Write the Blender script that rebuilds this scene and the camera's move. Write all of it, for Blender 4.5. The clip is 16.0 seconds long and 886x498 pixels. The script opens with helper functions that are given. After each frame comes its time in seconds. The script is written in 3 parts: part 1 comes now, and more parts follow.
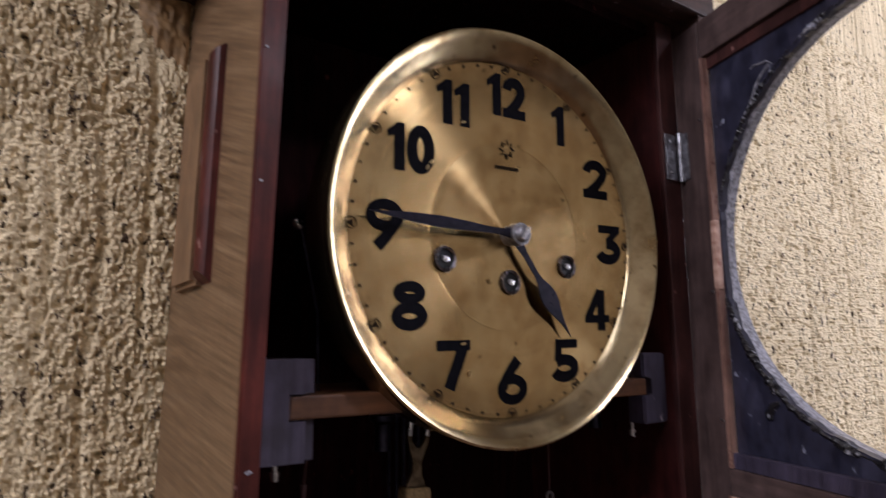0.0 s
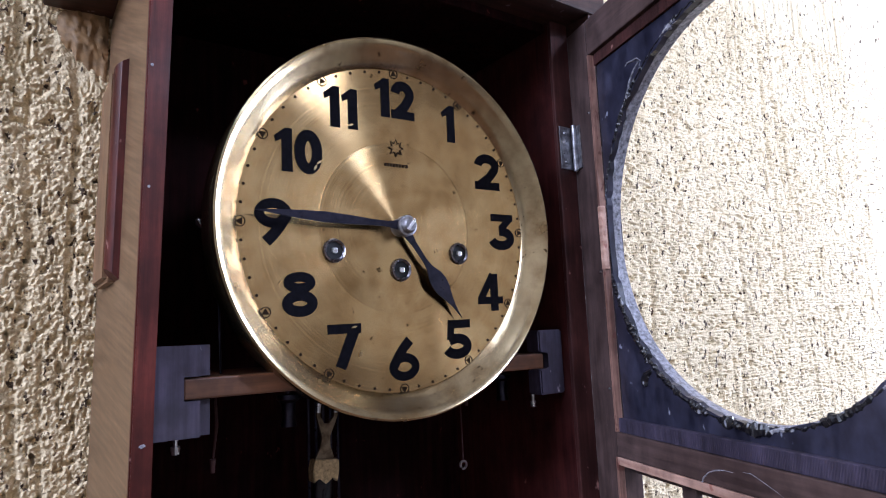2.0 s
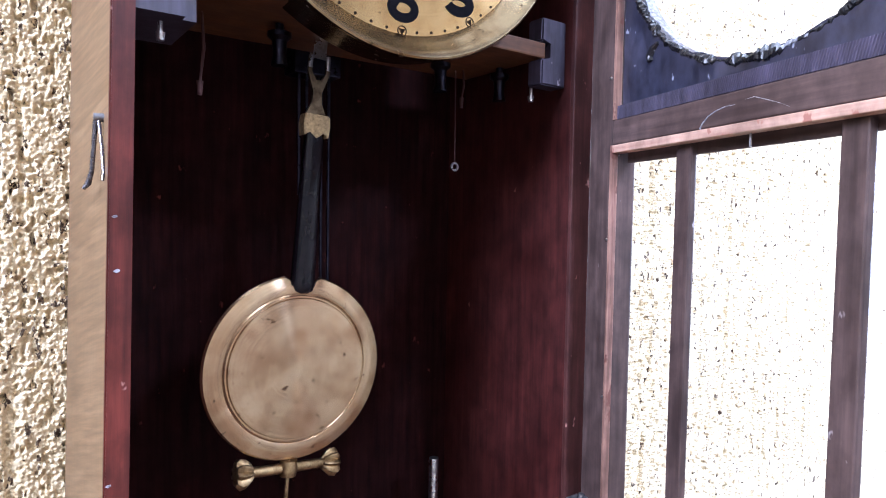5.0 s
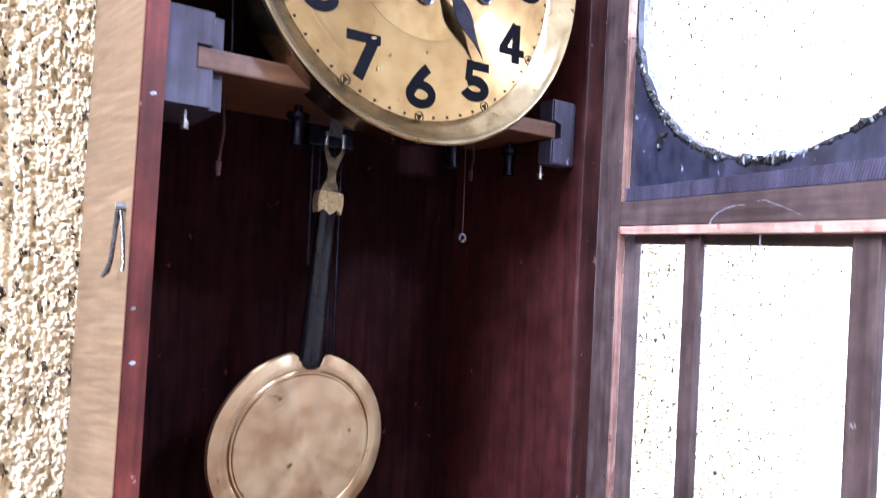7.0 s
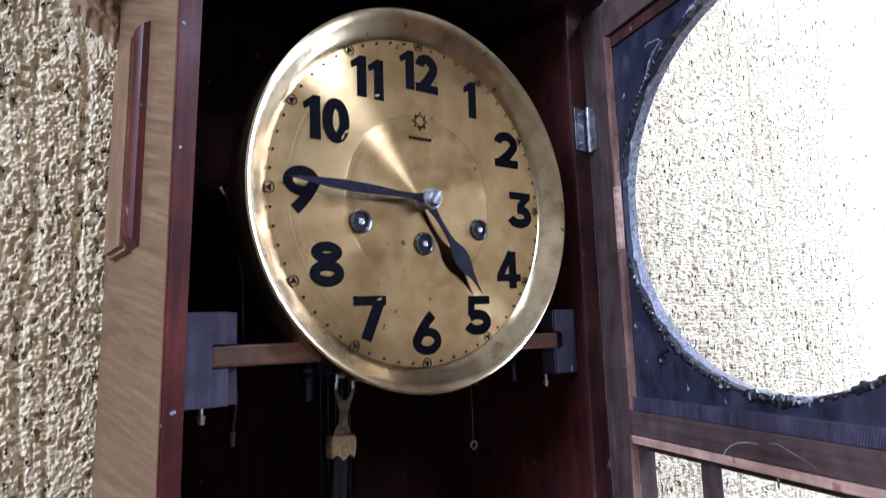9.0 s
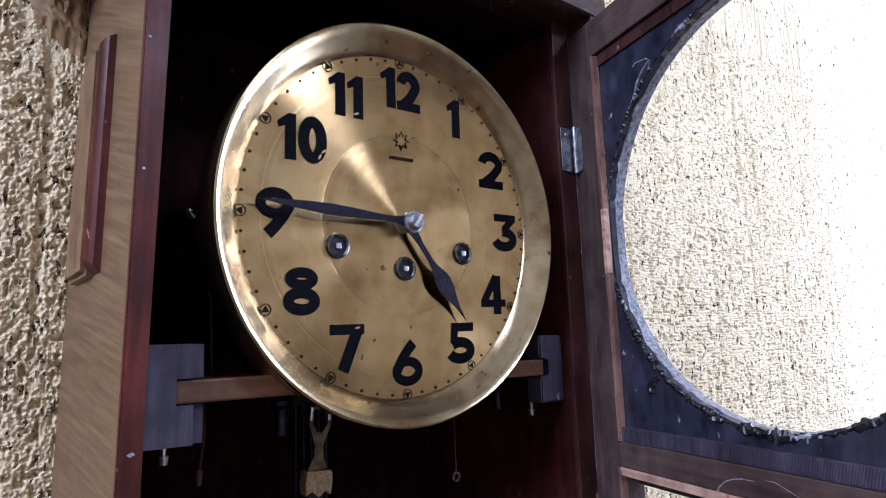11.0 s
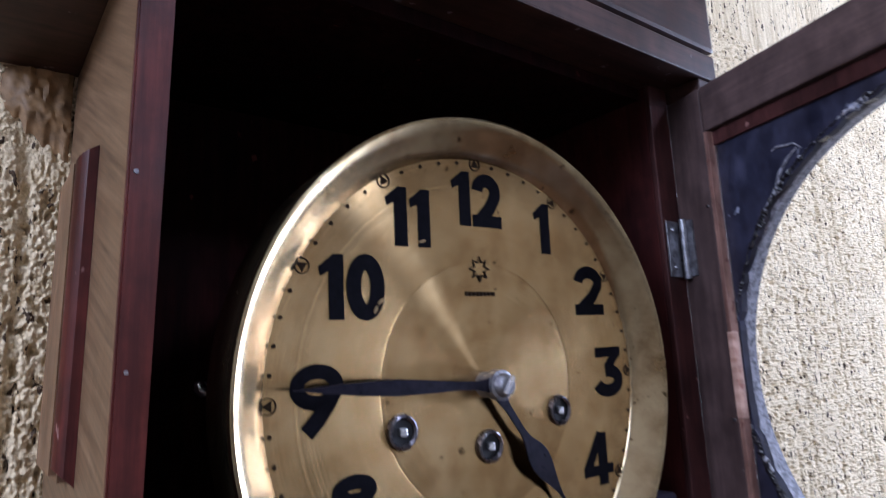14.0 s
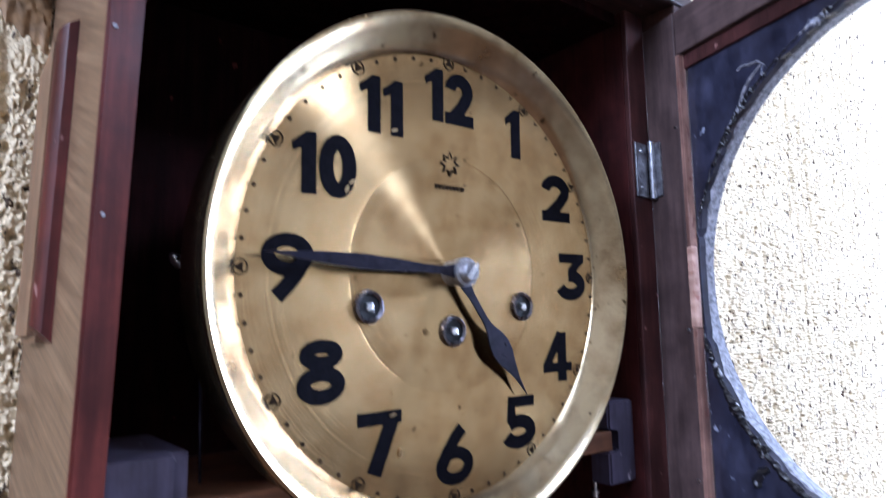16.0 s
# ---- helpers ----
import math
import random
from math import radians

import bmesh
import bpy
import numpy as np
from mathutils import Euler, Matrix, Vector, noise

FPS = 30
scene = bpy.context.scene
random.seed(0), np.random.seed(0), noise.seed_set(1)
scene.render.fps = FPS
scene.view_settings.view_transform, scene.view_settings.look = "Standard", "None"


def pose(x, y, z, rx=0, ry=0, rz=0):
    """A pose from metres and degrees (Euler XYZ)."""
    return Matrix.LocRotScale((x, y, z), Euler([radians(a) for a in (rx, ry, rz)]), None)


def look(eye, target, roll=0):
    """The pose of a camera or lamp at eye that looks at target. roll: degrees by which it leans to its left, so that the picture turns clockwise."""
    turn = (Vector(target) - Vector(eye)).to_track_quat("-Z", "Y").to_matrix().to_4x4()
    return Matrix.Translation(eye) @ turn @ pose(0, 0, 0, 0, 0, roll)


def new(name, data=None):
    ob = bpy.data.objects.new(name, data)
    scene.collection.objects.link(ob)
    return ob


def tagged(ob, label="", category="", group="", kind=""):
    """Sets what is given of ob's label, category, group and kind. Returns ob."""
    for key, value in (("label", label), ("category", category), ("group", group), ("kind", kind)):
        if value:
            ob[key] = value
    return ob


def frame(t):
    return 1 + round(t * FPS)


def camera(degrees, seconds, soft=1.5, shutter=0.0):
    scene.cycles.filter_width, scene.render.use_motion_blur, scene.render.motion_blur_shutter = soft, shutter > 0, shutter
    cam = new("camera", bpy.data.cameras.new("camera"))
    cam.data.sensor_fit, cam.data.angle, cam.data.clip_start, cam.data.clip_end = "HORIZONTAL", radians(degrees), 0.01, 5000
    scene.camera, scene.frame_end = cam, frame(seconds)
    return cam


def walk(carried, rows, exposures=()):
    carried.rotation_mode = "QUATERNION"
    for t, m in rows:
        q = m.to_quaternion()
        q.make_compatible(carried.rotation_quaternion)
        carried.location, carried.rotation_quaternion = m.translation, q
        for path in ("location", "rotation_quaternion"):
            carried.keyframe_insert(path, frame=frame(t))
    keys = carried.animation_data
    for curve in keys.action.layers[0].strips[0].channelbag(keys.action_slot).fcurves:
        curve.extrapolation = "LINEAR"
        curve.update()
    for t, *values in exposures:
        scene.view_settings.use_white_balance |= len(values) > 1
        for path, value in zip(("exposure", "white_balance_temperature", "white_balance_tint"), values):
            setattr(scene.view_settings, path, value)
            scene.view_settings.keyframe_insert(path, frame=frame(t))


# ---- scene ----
cam = camera(69.8, 16.0, soft=1.0, shutter=0.5)
PATH = [
    (0, (-0.21, -0.25, 1.543), (0.896, 1.388, 1.851), -0.5),
    (0.5, (-0.193, -0.262, 1.533), (0.966, 1.346, 1.8), -0.9),
    (1, (-0.193, -0.264, 1.537), (0.984, 1.329, 1.814), -1.2),
    (1.5, (-0.199, -0.274, 1.538), (0.994, 1.307, 1.818), -2.3),
    (2, (-0.183, -0.306, 1.539), (0.949, 1.321, 1.805), -2.5),
    (2.5, (-0.182, -0.316, 1.536), (0.916, 1.337, 1.781), -2.7),
    (3, (-0.185, -0.307, 1.497), (0.931, 1.347, 1.634), -2.2),
    (3.5, (-0.178, -0.295, 1.449), (0.944, 1.36, 1.446), -1.9),
    (4, (-0.183, -0.282, 1.412), (0.948, 1.363, 1.3), -0.6),
    (4.2, (-0.179, -0.29, 1.409), (0.956, 1.353, 1.302), 0.1),
    (6.3, (-0.178, -0.283, 1.42), (1.034, 1.308, 1.361), 1.6),
    (6.5, (-0.182, -0.283, 1.422), (1.028, 1.31, 1.388), 2.0),
    (7, (-0.189, -0.282, 1.44), (1.001, 1.325, 1.436), 2.6),
    (7.5, (-0.199, -0.279, 1.47), (0.988, 1.33, 1.522), 1.0),
    (8, (-0.196, -0.283, 1.496), (0.994, 1.319, 1.634), -1.8),
    (8.5, (-0.202, -0.282, 1.506), (0.979, 1.319, 1.705), -1.7),
    (9, (-0.205, -0.285, 1.526), (1.001, 1.289, 1.789), -2.0),
    (9.5, (-0.2, -0.283, 1.534), (1.019, 1.276, 1.822), -2.2),
    (12, (-0.194, -0.272, 1.534), (1.058, 1.257, 1.841), -2.0),
    (12.5, (-0.193, -0.272, 1.535), (1.061, 1.256, 1.843), -2.1),
    (13, (-0.192, -0.271, 1.539), (1.066, 1.253, 1.849), -1.9),
    (13.5, (-0.181, -0.239, 1.576), (1.041, 1.31, 1.902), -1.8),
    (14, (-0.168, -0.197, 1.609), (1.023, 1.369, 1.963), -2.7),
    (14.5, (-0.17, -0.184, 1.625), (1.012, 1.387, 1.992), -2.2),
    (15, (-0.176, -0.189, 1.626), (1.011, 1.378, 1.994), -2.0),
    (15.5, (-0.177, -0.195, 1.607), (1.034, 1.365, 1.925), -1.7),
    (16, (-0.167, -0.204, 1.575), (1.069, 1.346, 1.84), -0.9),
]
EXPOSURES = [(0, -0.59, 5900, 22), (0.6, -0.02, 5350, 20), (1.5, 0.23, 5060, 18), (3.0, 0.37, 4970, 18), (4.0, 0.99, 4910, 17), (6.4, 1.93, 4850, 16), (7.5, 2.06, 4780, 16), (8.5, 0.78, 4750, 15), (9.5, 0.36, 4790, 15), (12.5, -0.21, 5000, 19), (13.5, -0.35, 5000, 19), (14.6, 0.18, 4760, 20), (15.2, 0.53, 4700, 18), (16.0, 0.5, 4700, 17)]
walk(cam, [(t, look(eye, target, roll)) for t, eye, target, roll in PATH], EXPOSURES)

# world: overcast daylight outside the added room's openings
world = bpy.data.worlds.new("sky")
scene.world = world
world.use_nodes = True
wn = world.node_tree.nodes
sky = wn.new("ShaderNodeTexSky")
sky.sky_type, sky.sun_disc, sky.sun_elevation, sky.sun_rotation = "NISHITA", False, radians(40), radians(140)
wn["Background"].inputs["Strength"].default_value = 0.1
world.node_tree.links.new(sky.outputs[0], wn["Background"].inputs["Color"])


def area_light(name, place, target, w, h, watts, colour):
    d = bpy.data.lights.new(name, "AREA")
    d.shape, d.size, d.size_y, d.energy, d.color = "RECTANGLE", w, h, watts, colour
    ob = new(name, d)
    ob.matrix_world = look(place, target)
    return ob


# unseen lamps, assumed to stand in openings of the added room
area_light("unseen_front_light", (0.48, -1.58, 2.60), (0.2, 0.0, 1.65), 0.27, 0.2, 12.0, (0.97, 0.98, 1.0))
area_light("unseen_side_light", (1.98, -0.47, 1.75), (1.0, -0.47, 1.72), 0.8, 1.3, 62, (0.95, 0.97, 1.0))
area_light("unseen_west_light", (-1.98, -0.43, 2.62), (-0.2, -0.20, 1.60), 0.8, 0.95, 46, (1.0, 0.98, 0.96))
# added overhead lamp, no such source is known
area_light("added_overhead_light", (-0.95, -0.75, 3.19), (-0.95, -0.75, 0.0), 1.1, 0.8, 12, (1.0, 0.98, 0.96))

# ---- materials ----


def mat(name, rough=0.5, metal=0.0):
    m = bpy.data.materials.new(name)
    m.use_nodes = True
    b = m.node_tree.nodes["Principled BSDF"]
    b.inputs["Roughness"].default_value, b.inputs["Metallic"].default_value = rough, metal
    return m, m.node_tree.nodes, m.node_tree.links, b


def noise_tex(nodes, links, scale, stretch=(1, 1, 1), detail=6, coords="Object", rough=0.6):
    tc, mp, n = nodes.new("ShaderNodeTexCoord"), nodes.new("ShaderNodeMapping"), nodes.new("ShaderNodeTexNoise")
    mp.inputs["Scale"].default_value = stretch
    n.inputs["Scale"].default_value, n.inputs["Detail"].default_value, n.inputs["Roughness"].default_value = scale, detail, rough
    links.new(tc.outputs[coords], mp.inputs[0])
    links.new(mp.outputs[0], n.inputs["Vector"])
    return n


def ramp(nodes, links, source, stops):
    r = nodes.new("ShaderNodeValToRGB")
    while len(r.color_ramp.elements) < len(stops):
        r.color_ramp.elements.new(0.5)
    for e, (p, c) in zip(r.color_ramp.elements, stops):
        e.position, e.color = p, (*c, 1)
    links.new(source, r.inputs[0])
    return r


def mixed(nodes, links, fac, a, b, blend="MIX"):
    m = nodes.new("ShaderNodeMix")
    m.data_type, m.blend_type = "RGBA", blend
    for socket, v in ((m.inputs[0], fac), (m.inputs[6], a), (m.inputs[7], b)):
        if hasattr(v, "links"):
            links.new(v, socket)
        else:
            socket.default_value = v if isinstance(v, float) else (*v, 1)
    return m.outputs[2]


def bump(nodes, links, b, source, strength, dist):
    n = nodes.new("ShaderNodeBump")
    n.inputs["Strength"].default_value, n.inputs["Distance"].default_value = strength, dist
    links.new(source, n.inputs["Height"])
    links.new(n.outputs[0], b.inputs["Normal"])


def wood(name, dark, light, rough=0.45, grain=(1, 1, 0.06), scale=260, wear=(0.3, 0.2, 0.15), wear_from=0.72, coat=0.0, spec=0.5):
    """Stained wood: fine grain along local z, blotches of stain, small knocks where the finish is gone."""
    m, n, l, b = mat(name, rough)
    fine, blot, chips = noise_tex(n, l, scale, grain), noise_tex(n, l, 14), noise_tex(n, l, 120, (1, 1, 0.6), 3)
    base = ramp(n, l, fine.outputs[0], [(0.3, dark), (0.72, light)])
    shade = ramp(n, l, blot.outputs[0], [(0.3, (0.62, 0.6, 0.6)), (0.7, (1.15, 1.12, 1.1))])
    col = mixed(n, l, 1.0, base.outputs[0], shade.outputs[0], "MULTIPLY")
    mottle = ramp(n, l, noise_tex(n, l, 75, (1, 1, 0.7), 5).outputs[0], [(0.36, (0.66, 0.64, 0.63)), (0.62, (1.14, 1.13, 1.12))])
    col = mixed(n, l, 1.0, col, mottle.outputs[0], "MULTIPLY")
    worn = ramp(n, l, chips.outputs[0], [(wear_from, (0, 0, 0)), (wear_from + 0.05, (1, 1, 1))])
    l.new(mixed(n, l, worn.outputs[0], col, wear), b.inputs["Base Color"])
    rr = ramp(n, l, blot.outputs[0], [(0.3, (rough * 0.75,) * 3), (0.7, (min(1, rough * 1.3),) * 3)])
    l.new(rr.outputs[0], b.inputs["Roughness"])
    b.inputs["Coat Weight"].default_value = coat
    b.inputs["Specular IOR Level"].default_value = spec
    bump(n, l, b, fine.outputs[0], 0.25, 0.0004)
    return m


def metal(name, colour, dark, rough=0.3, scale=60, aniso=0.0, stain=0.6):
    m, n, l, b = mat(name, rough, 1.0)
    blot, fine = noise_tex(n, l, scale), noise_tex(n, l, 900, detail=3)
    c = ramp(n, l, blot.outputs[0], [(0.34, dark), (stain, colour)])
    spots = noise_tex(n, l, 190, detail=2)
    mark = ramp(n, l, spots.outputs[0], [(0.285, (1, 1, 1)), (0.32, (0, 0, 0))])
    l.new(mixed(n, l, mark.outputs[0], c.outputs[0], tuple(0.45 * v for v in dark)), b.inputs["Base Color"])
    if aniso:
        blot.inputs["Detail"].default_value = 2.5
    else:
        r = ramp(n, l, blot.outputs[0], [(0.3, (rough * 1.5,) * 3), (0.7, (rough * 0.85,) * 3)])
        l.new(r.outputs[0], b.inputs["Roughness"])
    if not aniso:
        bump(n, l, b, fine.outputs[0], 0.08, 0.0002)
    if aniso:
        # fine turned rings: streaks that follow the distance from the centre, and a cloudy tarnish
        tc, flat, size = n.new("ShaderNodeTexCoord"), n.new("ShaderNodeMapping"), n.new("ShaderNodeVectorMath")
        flat.inputs["Scale"].default_value = (1, 0, 1)
        size.operation = "LENGTH"
        l.new(tc.outputs["Object"], flat.inputs[0])
        l.new(flat.outputs[0], size.inputs[0])
        turned = n.new("ShaderNodeTexNoise")
        turned.noise_dimensions = "1D"
        turned.inputs["Scale"].default_value, turned.inputs["Detail"].default_value = 900, 6
        l.new(size.outputs["Value"], turned.inputs["W"])
        rings = ramp(n, l, turned.outputs[0], [(0.3, (0.91, 0.90, 0.89)), (0.7, (1.06, 1.06, 1.06))])
        cloud = ramp(n, l, noise_tex(n, l, 75, detail=5).outputs[0], [(0.36, (0.88, 0.82, 0.76)), (0.58, (1.03, 1.03, 1.03))])
        old = b.inputs["Base Color"].links[0].from_socket
        l.new(mixed(n, l, 1.0, mixed(n, l, 1.0, old, rings.outputs[0], "MULTIPLY"), cloud.outputs[0], "MULTIPLY"), b.inputs["Base Color"])
        rr = ramp(n, l, turned.outputs[0], [(0.3, (rough * 0.88,) * 3), (0.7, (rough * 1.14,) * 3)])
        l.new(rr.outputs[0], b.inputs["Roughness"])
        b.inputs["Anisotropic"].default_value = aniso
        t = n.new("ShaderNodeTangent")
        t.direction_type, t.axis = "RADIAL", "Y"
        l.new(t.outputs[0], b.inputs["Tangent"])
        b.inputs["Anisotropic Rotation"].default_value = 0.25
    return m


def plain(name, colour, rough=0.5, metallic=0.0, vary=0.25, scale=80):
    m, n, l, b = mat(name, rough, metallic)
    t = noise_tex(n, l, scale)
    r = ramp(n, l, t.outputs[0], [(0.3, tuple(c * (1 - vary) for c in colour)), (0.7, tuple(c * (1 + vary) for c in colour))])
    l.new(r.outputs[0], b.inputs["Base Color"])
    bump(n, l, b, t.outputs[0], 0.1, 0.0003)
    return m


def stucco(name):
    m, n, l, b = mat(name, 0.9)
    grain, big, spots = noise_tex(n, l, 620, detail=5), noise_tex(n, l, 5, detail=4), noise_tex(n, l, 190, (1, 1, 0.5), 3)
    base = ramp(n, l, grain.outputs[0], [(0.3, (0.60, 0.475, 0.285)), (0.65, (0.87, 0.735, 0.49))])
    shade = ramp(n, l, big.outputs[0], [(0.3, (0.88, 0.86, 0.82)), (0.7, (1.05, 1.05, 1.05))])
    col = mixed(n, l, 1.0, base.outputs[0], shade.outputs[0], "MULTIPLY")
    # painted dark specks: stone grains, and the shade inside small pits
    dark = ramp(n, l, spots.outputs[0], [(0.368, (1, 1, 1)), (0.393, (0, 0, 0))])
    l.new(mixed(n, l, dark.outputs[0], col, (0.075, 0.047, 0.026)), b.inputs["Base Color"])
    cells, tc = n.new("ShaderNodeTexVoronoi"), n.new("ShaderNodeTexCoord")
    cells.inputs["Scale"].default_value = 560
    l.new(tc.outputs["Object"], cells.inputs["Vector"])
    both = n.new("ShaderNodeMath")
    both.operation = "SUBTRACT"
    l.new(grain.outputs[0], both.inputs[0])
    l.new(cells.outputs["Distance"], both.inputs[1])
    bump(n, l, b, both.outputs[0], 0.55, 0.0013)
    return m


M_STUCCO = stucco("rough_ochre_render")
M_DARK = wood("dark_walnut_stain", (0.030, 0.0145, 0.0110), (0.074, 0.036, 0.0265), 0.42, grain=(0.06, 1, 1), wear=(0.25, 0.2, 0.2), wear_from=0.70, spec=0.3)
M_RED = wood("red_mahogany_stain", (0.042, 0.0075, 0.0055), (0.115, 0.023, 0.0155), 0.45, wear=(0.30, 0.17, 0.15), wear_from=0.70, spec=0.22)
M_INSIDE = wood("dark_red_interior_stain", (0.026, 0.0055, 0.0052), (0.060, 0.0130, 0.0112), 0.65, wear=(0.16, 0.06, 0.04), wear_from=0.74, spec=0.12)
# interior stain darkened: the shade at the case's back is in its colour
M_BACK = wood("shade_darkened_stain", (0.007, 0.0022, 0.0024), (0.024, 0.0062, 0.0060), 0.8, wear=(0.09, 0.025, 0.018), wear_from=0.70, spec=0.04)
M_EDGE = wood("dark_red_worn_edge", (0.030, 0.0095, 0.0085), (0.078, 0.027, 0.024), 0.5, wear=(0.30, 0.16, 0.14), wear_from=0.67, spec=0.22)
M_DOOR = wood("greyed_dark_walnut", (0.043, 0.027, 0.025), (0.092, 0.060, 0.055), 0.55, wear=(0.26, 0.22, 0.22), wear_from=0.70, spec=0.3)
M_RAIL = wood("greyed_dark_walnut_rail", (0.050, 0.032, 0.0295), (0.102, 0.067, 0.062), 0.55, grain=(0.06, 1, 1), wear=(0.26, 0.22, 0.22), wear_from=0.70, spec=0.3)


def flame_veneer():
    """Light veneer with flame figure: thin cross streaks that fan out towards the back, over fine upright grain."""
    m, n, l, b = mat("flame_figured_veneer", 0.42)
    tc, xyz, pack = n.new("ShaderNodeTexCoord"), n.new("ShaderNodeSeparateXYZ"), n.new("ShaderNodeCombineXYZ")
    l.new(tc.outputs["Object"], xyz.inputs[0])

    def calc(op, a, v):
        k = n.new("ShaderNodeMath")
        k.operation = op
        l.new(a, k.inputs[0])
        if hasattr(v, "links"):
            l.new(v, k.inputs[1])
        else:
            k.inputs[1].default_value = v
        return k.outputs[0]

    fan = calc("ADD", calc("MULTIPLY", xyz.outputs[1], 2.2), 1.0)
    l.new(calc("DIVIDE", calc("SUBTRACT", xyz.outputs[2], 1.46), fan), pack.inputs[2])
    l.new(calc("MULTIPLY", xyz.outputs[1], 0.035), pack.inputs[1])
    layers = []
    for scale in (430, 90):
        t = n.new("ShaderNodeTexNoise")
        t.inputs["Scale"].default_value, t.inputs["Detail"].default_value, t.inputs["Roughness"].default_value = scale, 4, 0.6
        l.new(pack.outputs[0], t.inputs["Vector"])
        layers.append(t)
    up = noise_tex(n, l, 500, (1, 1, 0.05), 3)
    base = ramp(n, l, layers[0].outputs[0], [(0.32, (0.098, 0.056, 0.027)), (0.5, (0.160, 0.094, 0.046)), (0.68, (0.220, 0.140, 0.074))])
    band = ramp(n, l, layers[1].outputs[0], [(0.3, (0.82, 0.80, 0.78)), (0.7, (1.08, 1.08, 1.06))])
    fine = ramp(n, l, up.outputs[0], [(0.3, (0.86, 0.85, 0.84)), (0.7, (1.06, 1.06, 1.06))])
    col = mixed(n, l, 1.0, mixed(n, l, 1.0, base.outputs[0], band.outputs[0], "MULTIPLY"), fine.outputs[0], "MULTIPLY")
    l.new(col, b.inputs["Base Color"])
    bump(n, l, b, layers[0].outputs[0], 0.1, 0.0002)
    return m


M_CURL = flame_veneer()
M_FIELD = wood("plain_light_veneer", (0.15, 0.085, 0.042), (0.25, 0.15, 0.078), 0.42, grain=(1, 1, 0.05), scale=300, wear=(0.5, 0.38, 0.22), wear_from=0.8)
M_FILLER = plain("orange_brown_filler", (0.27, 0.160, 0.066), 0.6, 0.0, 0.5, 130)
M_DULL = metal("dull_brown_brass", (0.20, 0.155, 0.10), (0.08, 0.055, 0.035), 0.4, 160)
M_PALE = plain("pale_gold_leaf", (0.42, 0.31, 0.165), 0.45, 0.5, 0.5, 500)
M_RAW = wood("bare_reddish_wood", (0.33, 0.18, 0.13), (0.60, 0.41, 0.32), 0.65, grain=(0.06, 1, 1), wear=(0.26, 0.11, 0.08), wear_from=0.60)
M_SEAT = wood("orange_brown_beech", (0.075, 0.029, 0.011), (0.155, 0.066, 0.027), 0.5, grain=(0.06, 1, 1))
M_GREY = wood("grey_violet_painted_wood", (0.028, 0.0225, 0.042), (0.070, 0.057, 0.098), 0.6, wear=(0.3, 0.27, 0.3), wear_from=0.68)
M_MASK = wood("brushed_blue_black_paint", (0.009, 0.0095, 0.020), (0.046, 0.047, 0.080), 0.33, grain=(1, 1, 0.55), scale=95, wear=(0.24, 0.25, 0.32), wear_from=0.66)
M_TAR = wood("torn_black_putty", (0.004, 0.004, 0.006), (0.014, 0.013, 0.017), 0.35, grain=(1, 1, 1), scale=300, wear=(0.30, 0.30, 0.34), wear_from=0.60)
M_PUTTY = plain("flaking_grey_putty", (0.21, 0.205, 0.235), 0.42, 0.0, 0.8, 420)
M_LIP = wood("red_stain_worn_bare", (0.10, 0.04, 0.03), (0.34, 0.20, 0.15), 0.55, wear=(0.10, 0.035, 0.025), wear_from=0.58)
M_BEZEL = metal("tarnished_brass", (0.52, 0.42, 0.25), (0.27, 0.185, 0.09), 0.19, 46)
M_DIAL = metal("brushed_gilt_brass", (0.56, 0.405, 0.19), (0.37, 0.245, 0.105), 0.21, 30, 1.0, 0.78)
M_CENTRE = metal("brushed_gilt_centre", (0.56, 0.405, 0.19), (0.37, 0.245, 0.105), 0.21, 36, 1.0, 0.78)
M_BOB = metal("worn_coppery_brass", (0.53, 0.405, 0.255), (0.36, 0.23, 0.135), 0.22, 34, 0.95, 0.62)
M_BRASS = metal("old_yellow_brass", (0.46, 0.33, 0.17), (0.15, 0.095, 0.045), 0.34, 160)
M_STEEL = metal("polished_steel", (0.75, 0.75, 0.77), (0.42, 0.40, 0.40), 0.25, 200)
M_IRON = metal("dull_grey_steel", (0.34, 0.34, 0.36), (0.14, 0.13, 0.14), 0.42, 200)
M_BLUED = metal("blued_steel", (0.035, 0.033, 0.048), (0.016, 0.015, 0.022), 0.3, 120)
M_INK = plain("blue_black_enamel", (0.0045, 0.004, 0.006), 0.7, 0.0, 0.4, 300)
M_INK.node_tree.nodes["Principled BSDF"].inputs["Specular IOR Level"].default_value = 0.04
M_GROMMET = metal("darkened_steel", (0.22, 0.205, 0.22), (0.08, 0.072, 0.085), 0.22, 200)
M_MARK = plain("dark_brown_print", (0.018, 0.011, 0.006), 0.75, 0.0, 0.3, 300)
M_MARK.node_tree.nodes["Principled BSDF"].inputs["Specular IOR Level"].default_value = 0.05
M_BLACK = plain("hole_shade_black", (0.006, 0.006, 0.008), 0.6)
M_STICK = wood("black_polished_stick", (0.005, 0.004, 0.006), (0.012, 0.009, 0.012), 0.14, wear_from=0.85, spec=0.22)
M_CORD = plain("dark_red_cord", (0.045, 0.013, 0.011), 0.8)
M_ROOM = plain("added_room_plaster", (0.30, 0.28, 0.25), 0.85, 0.0, 0.08, 3)
M_FLOOR = wood("brown_floor_boards", (0.10, 0.055, 0.03), (0.2, 0.115, 0.06), 0.5, grain=(1, 0.05, 1), scale=30)

# ---- mesh helpers ----


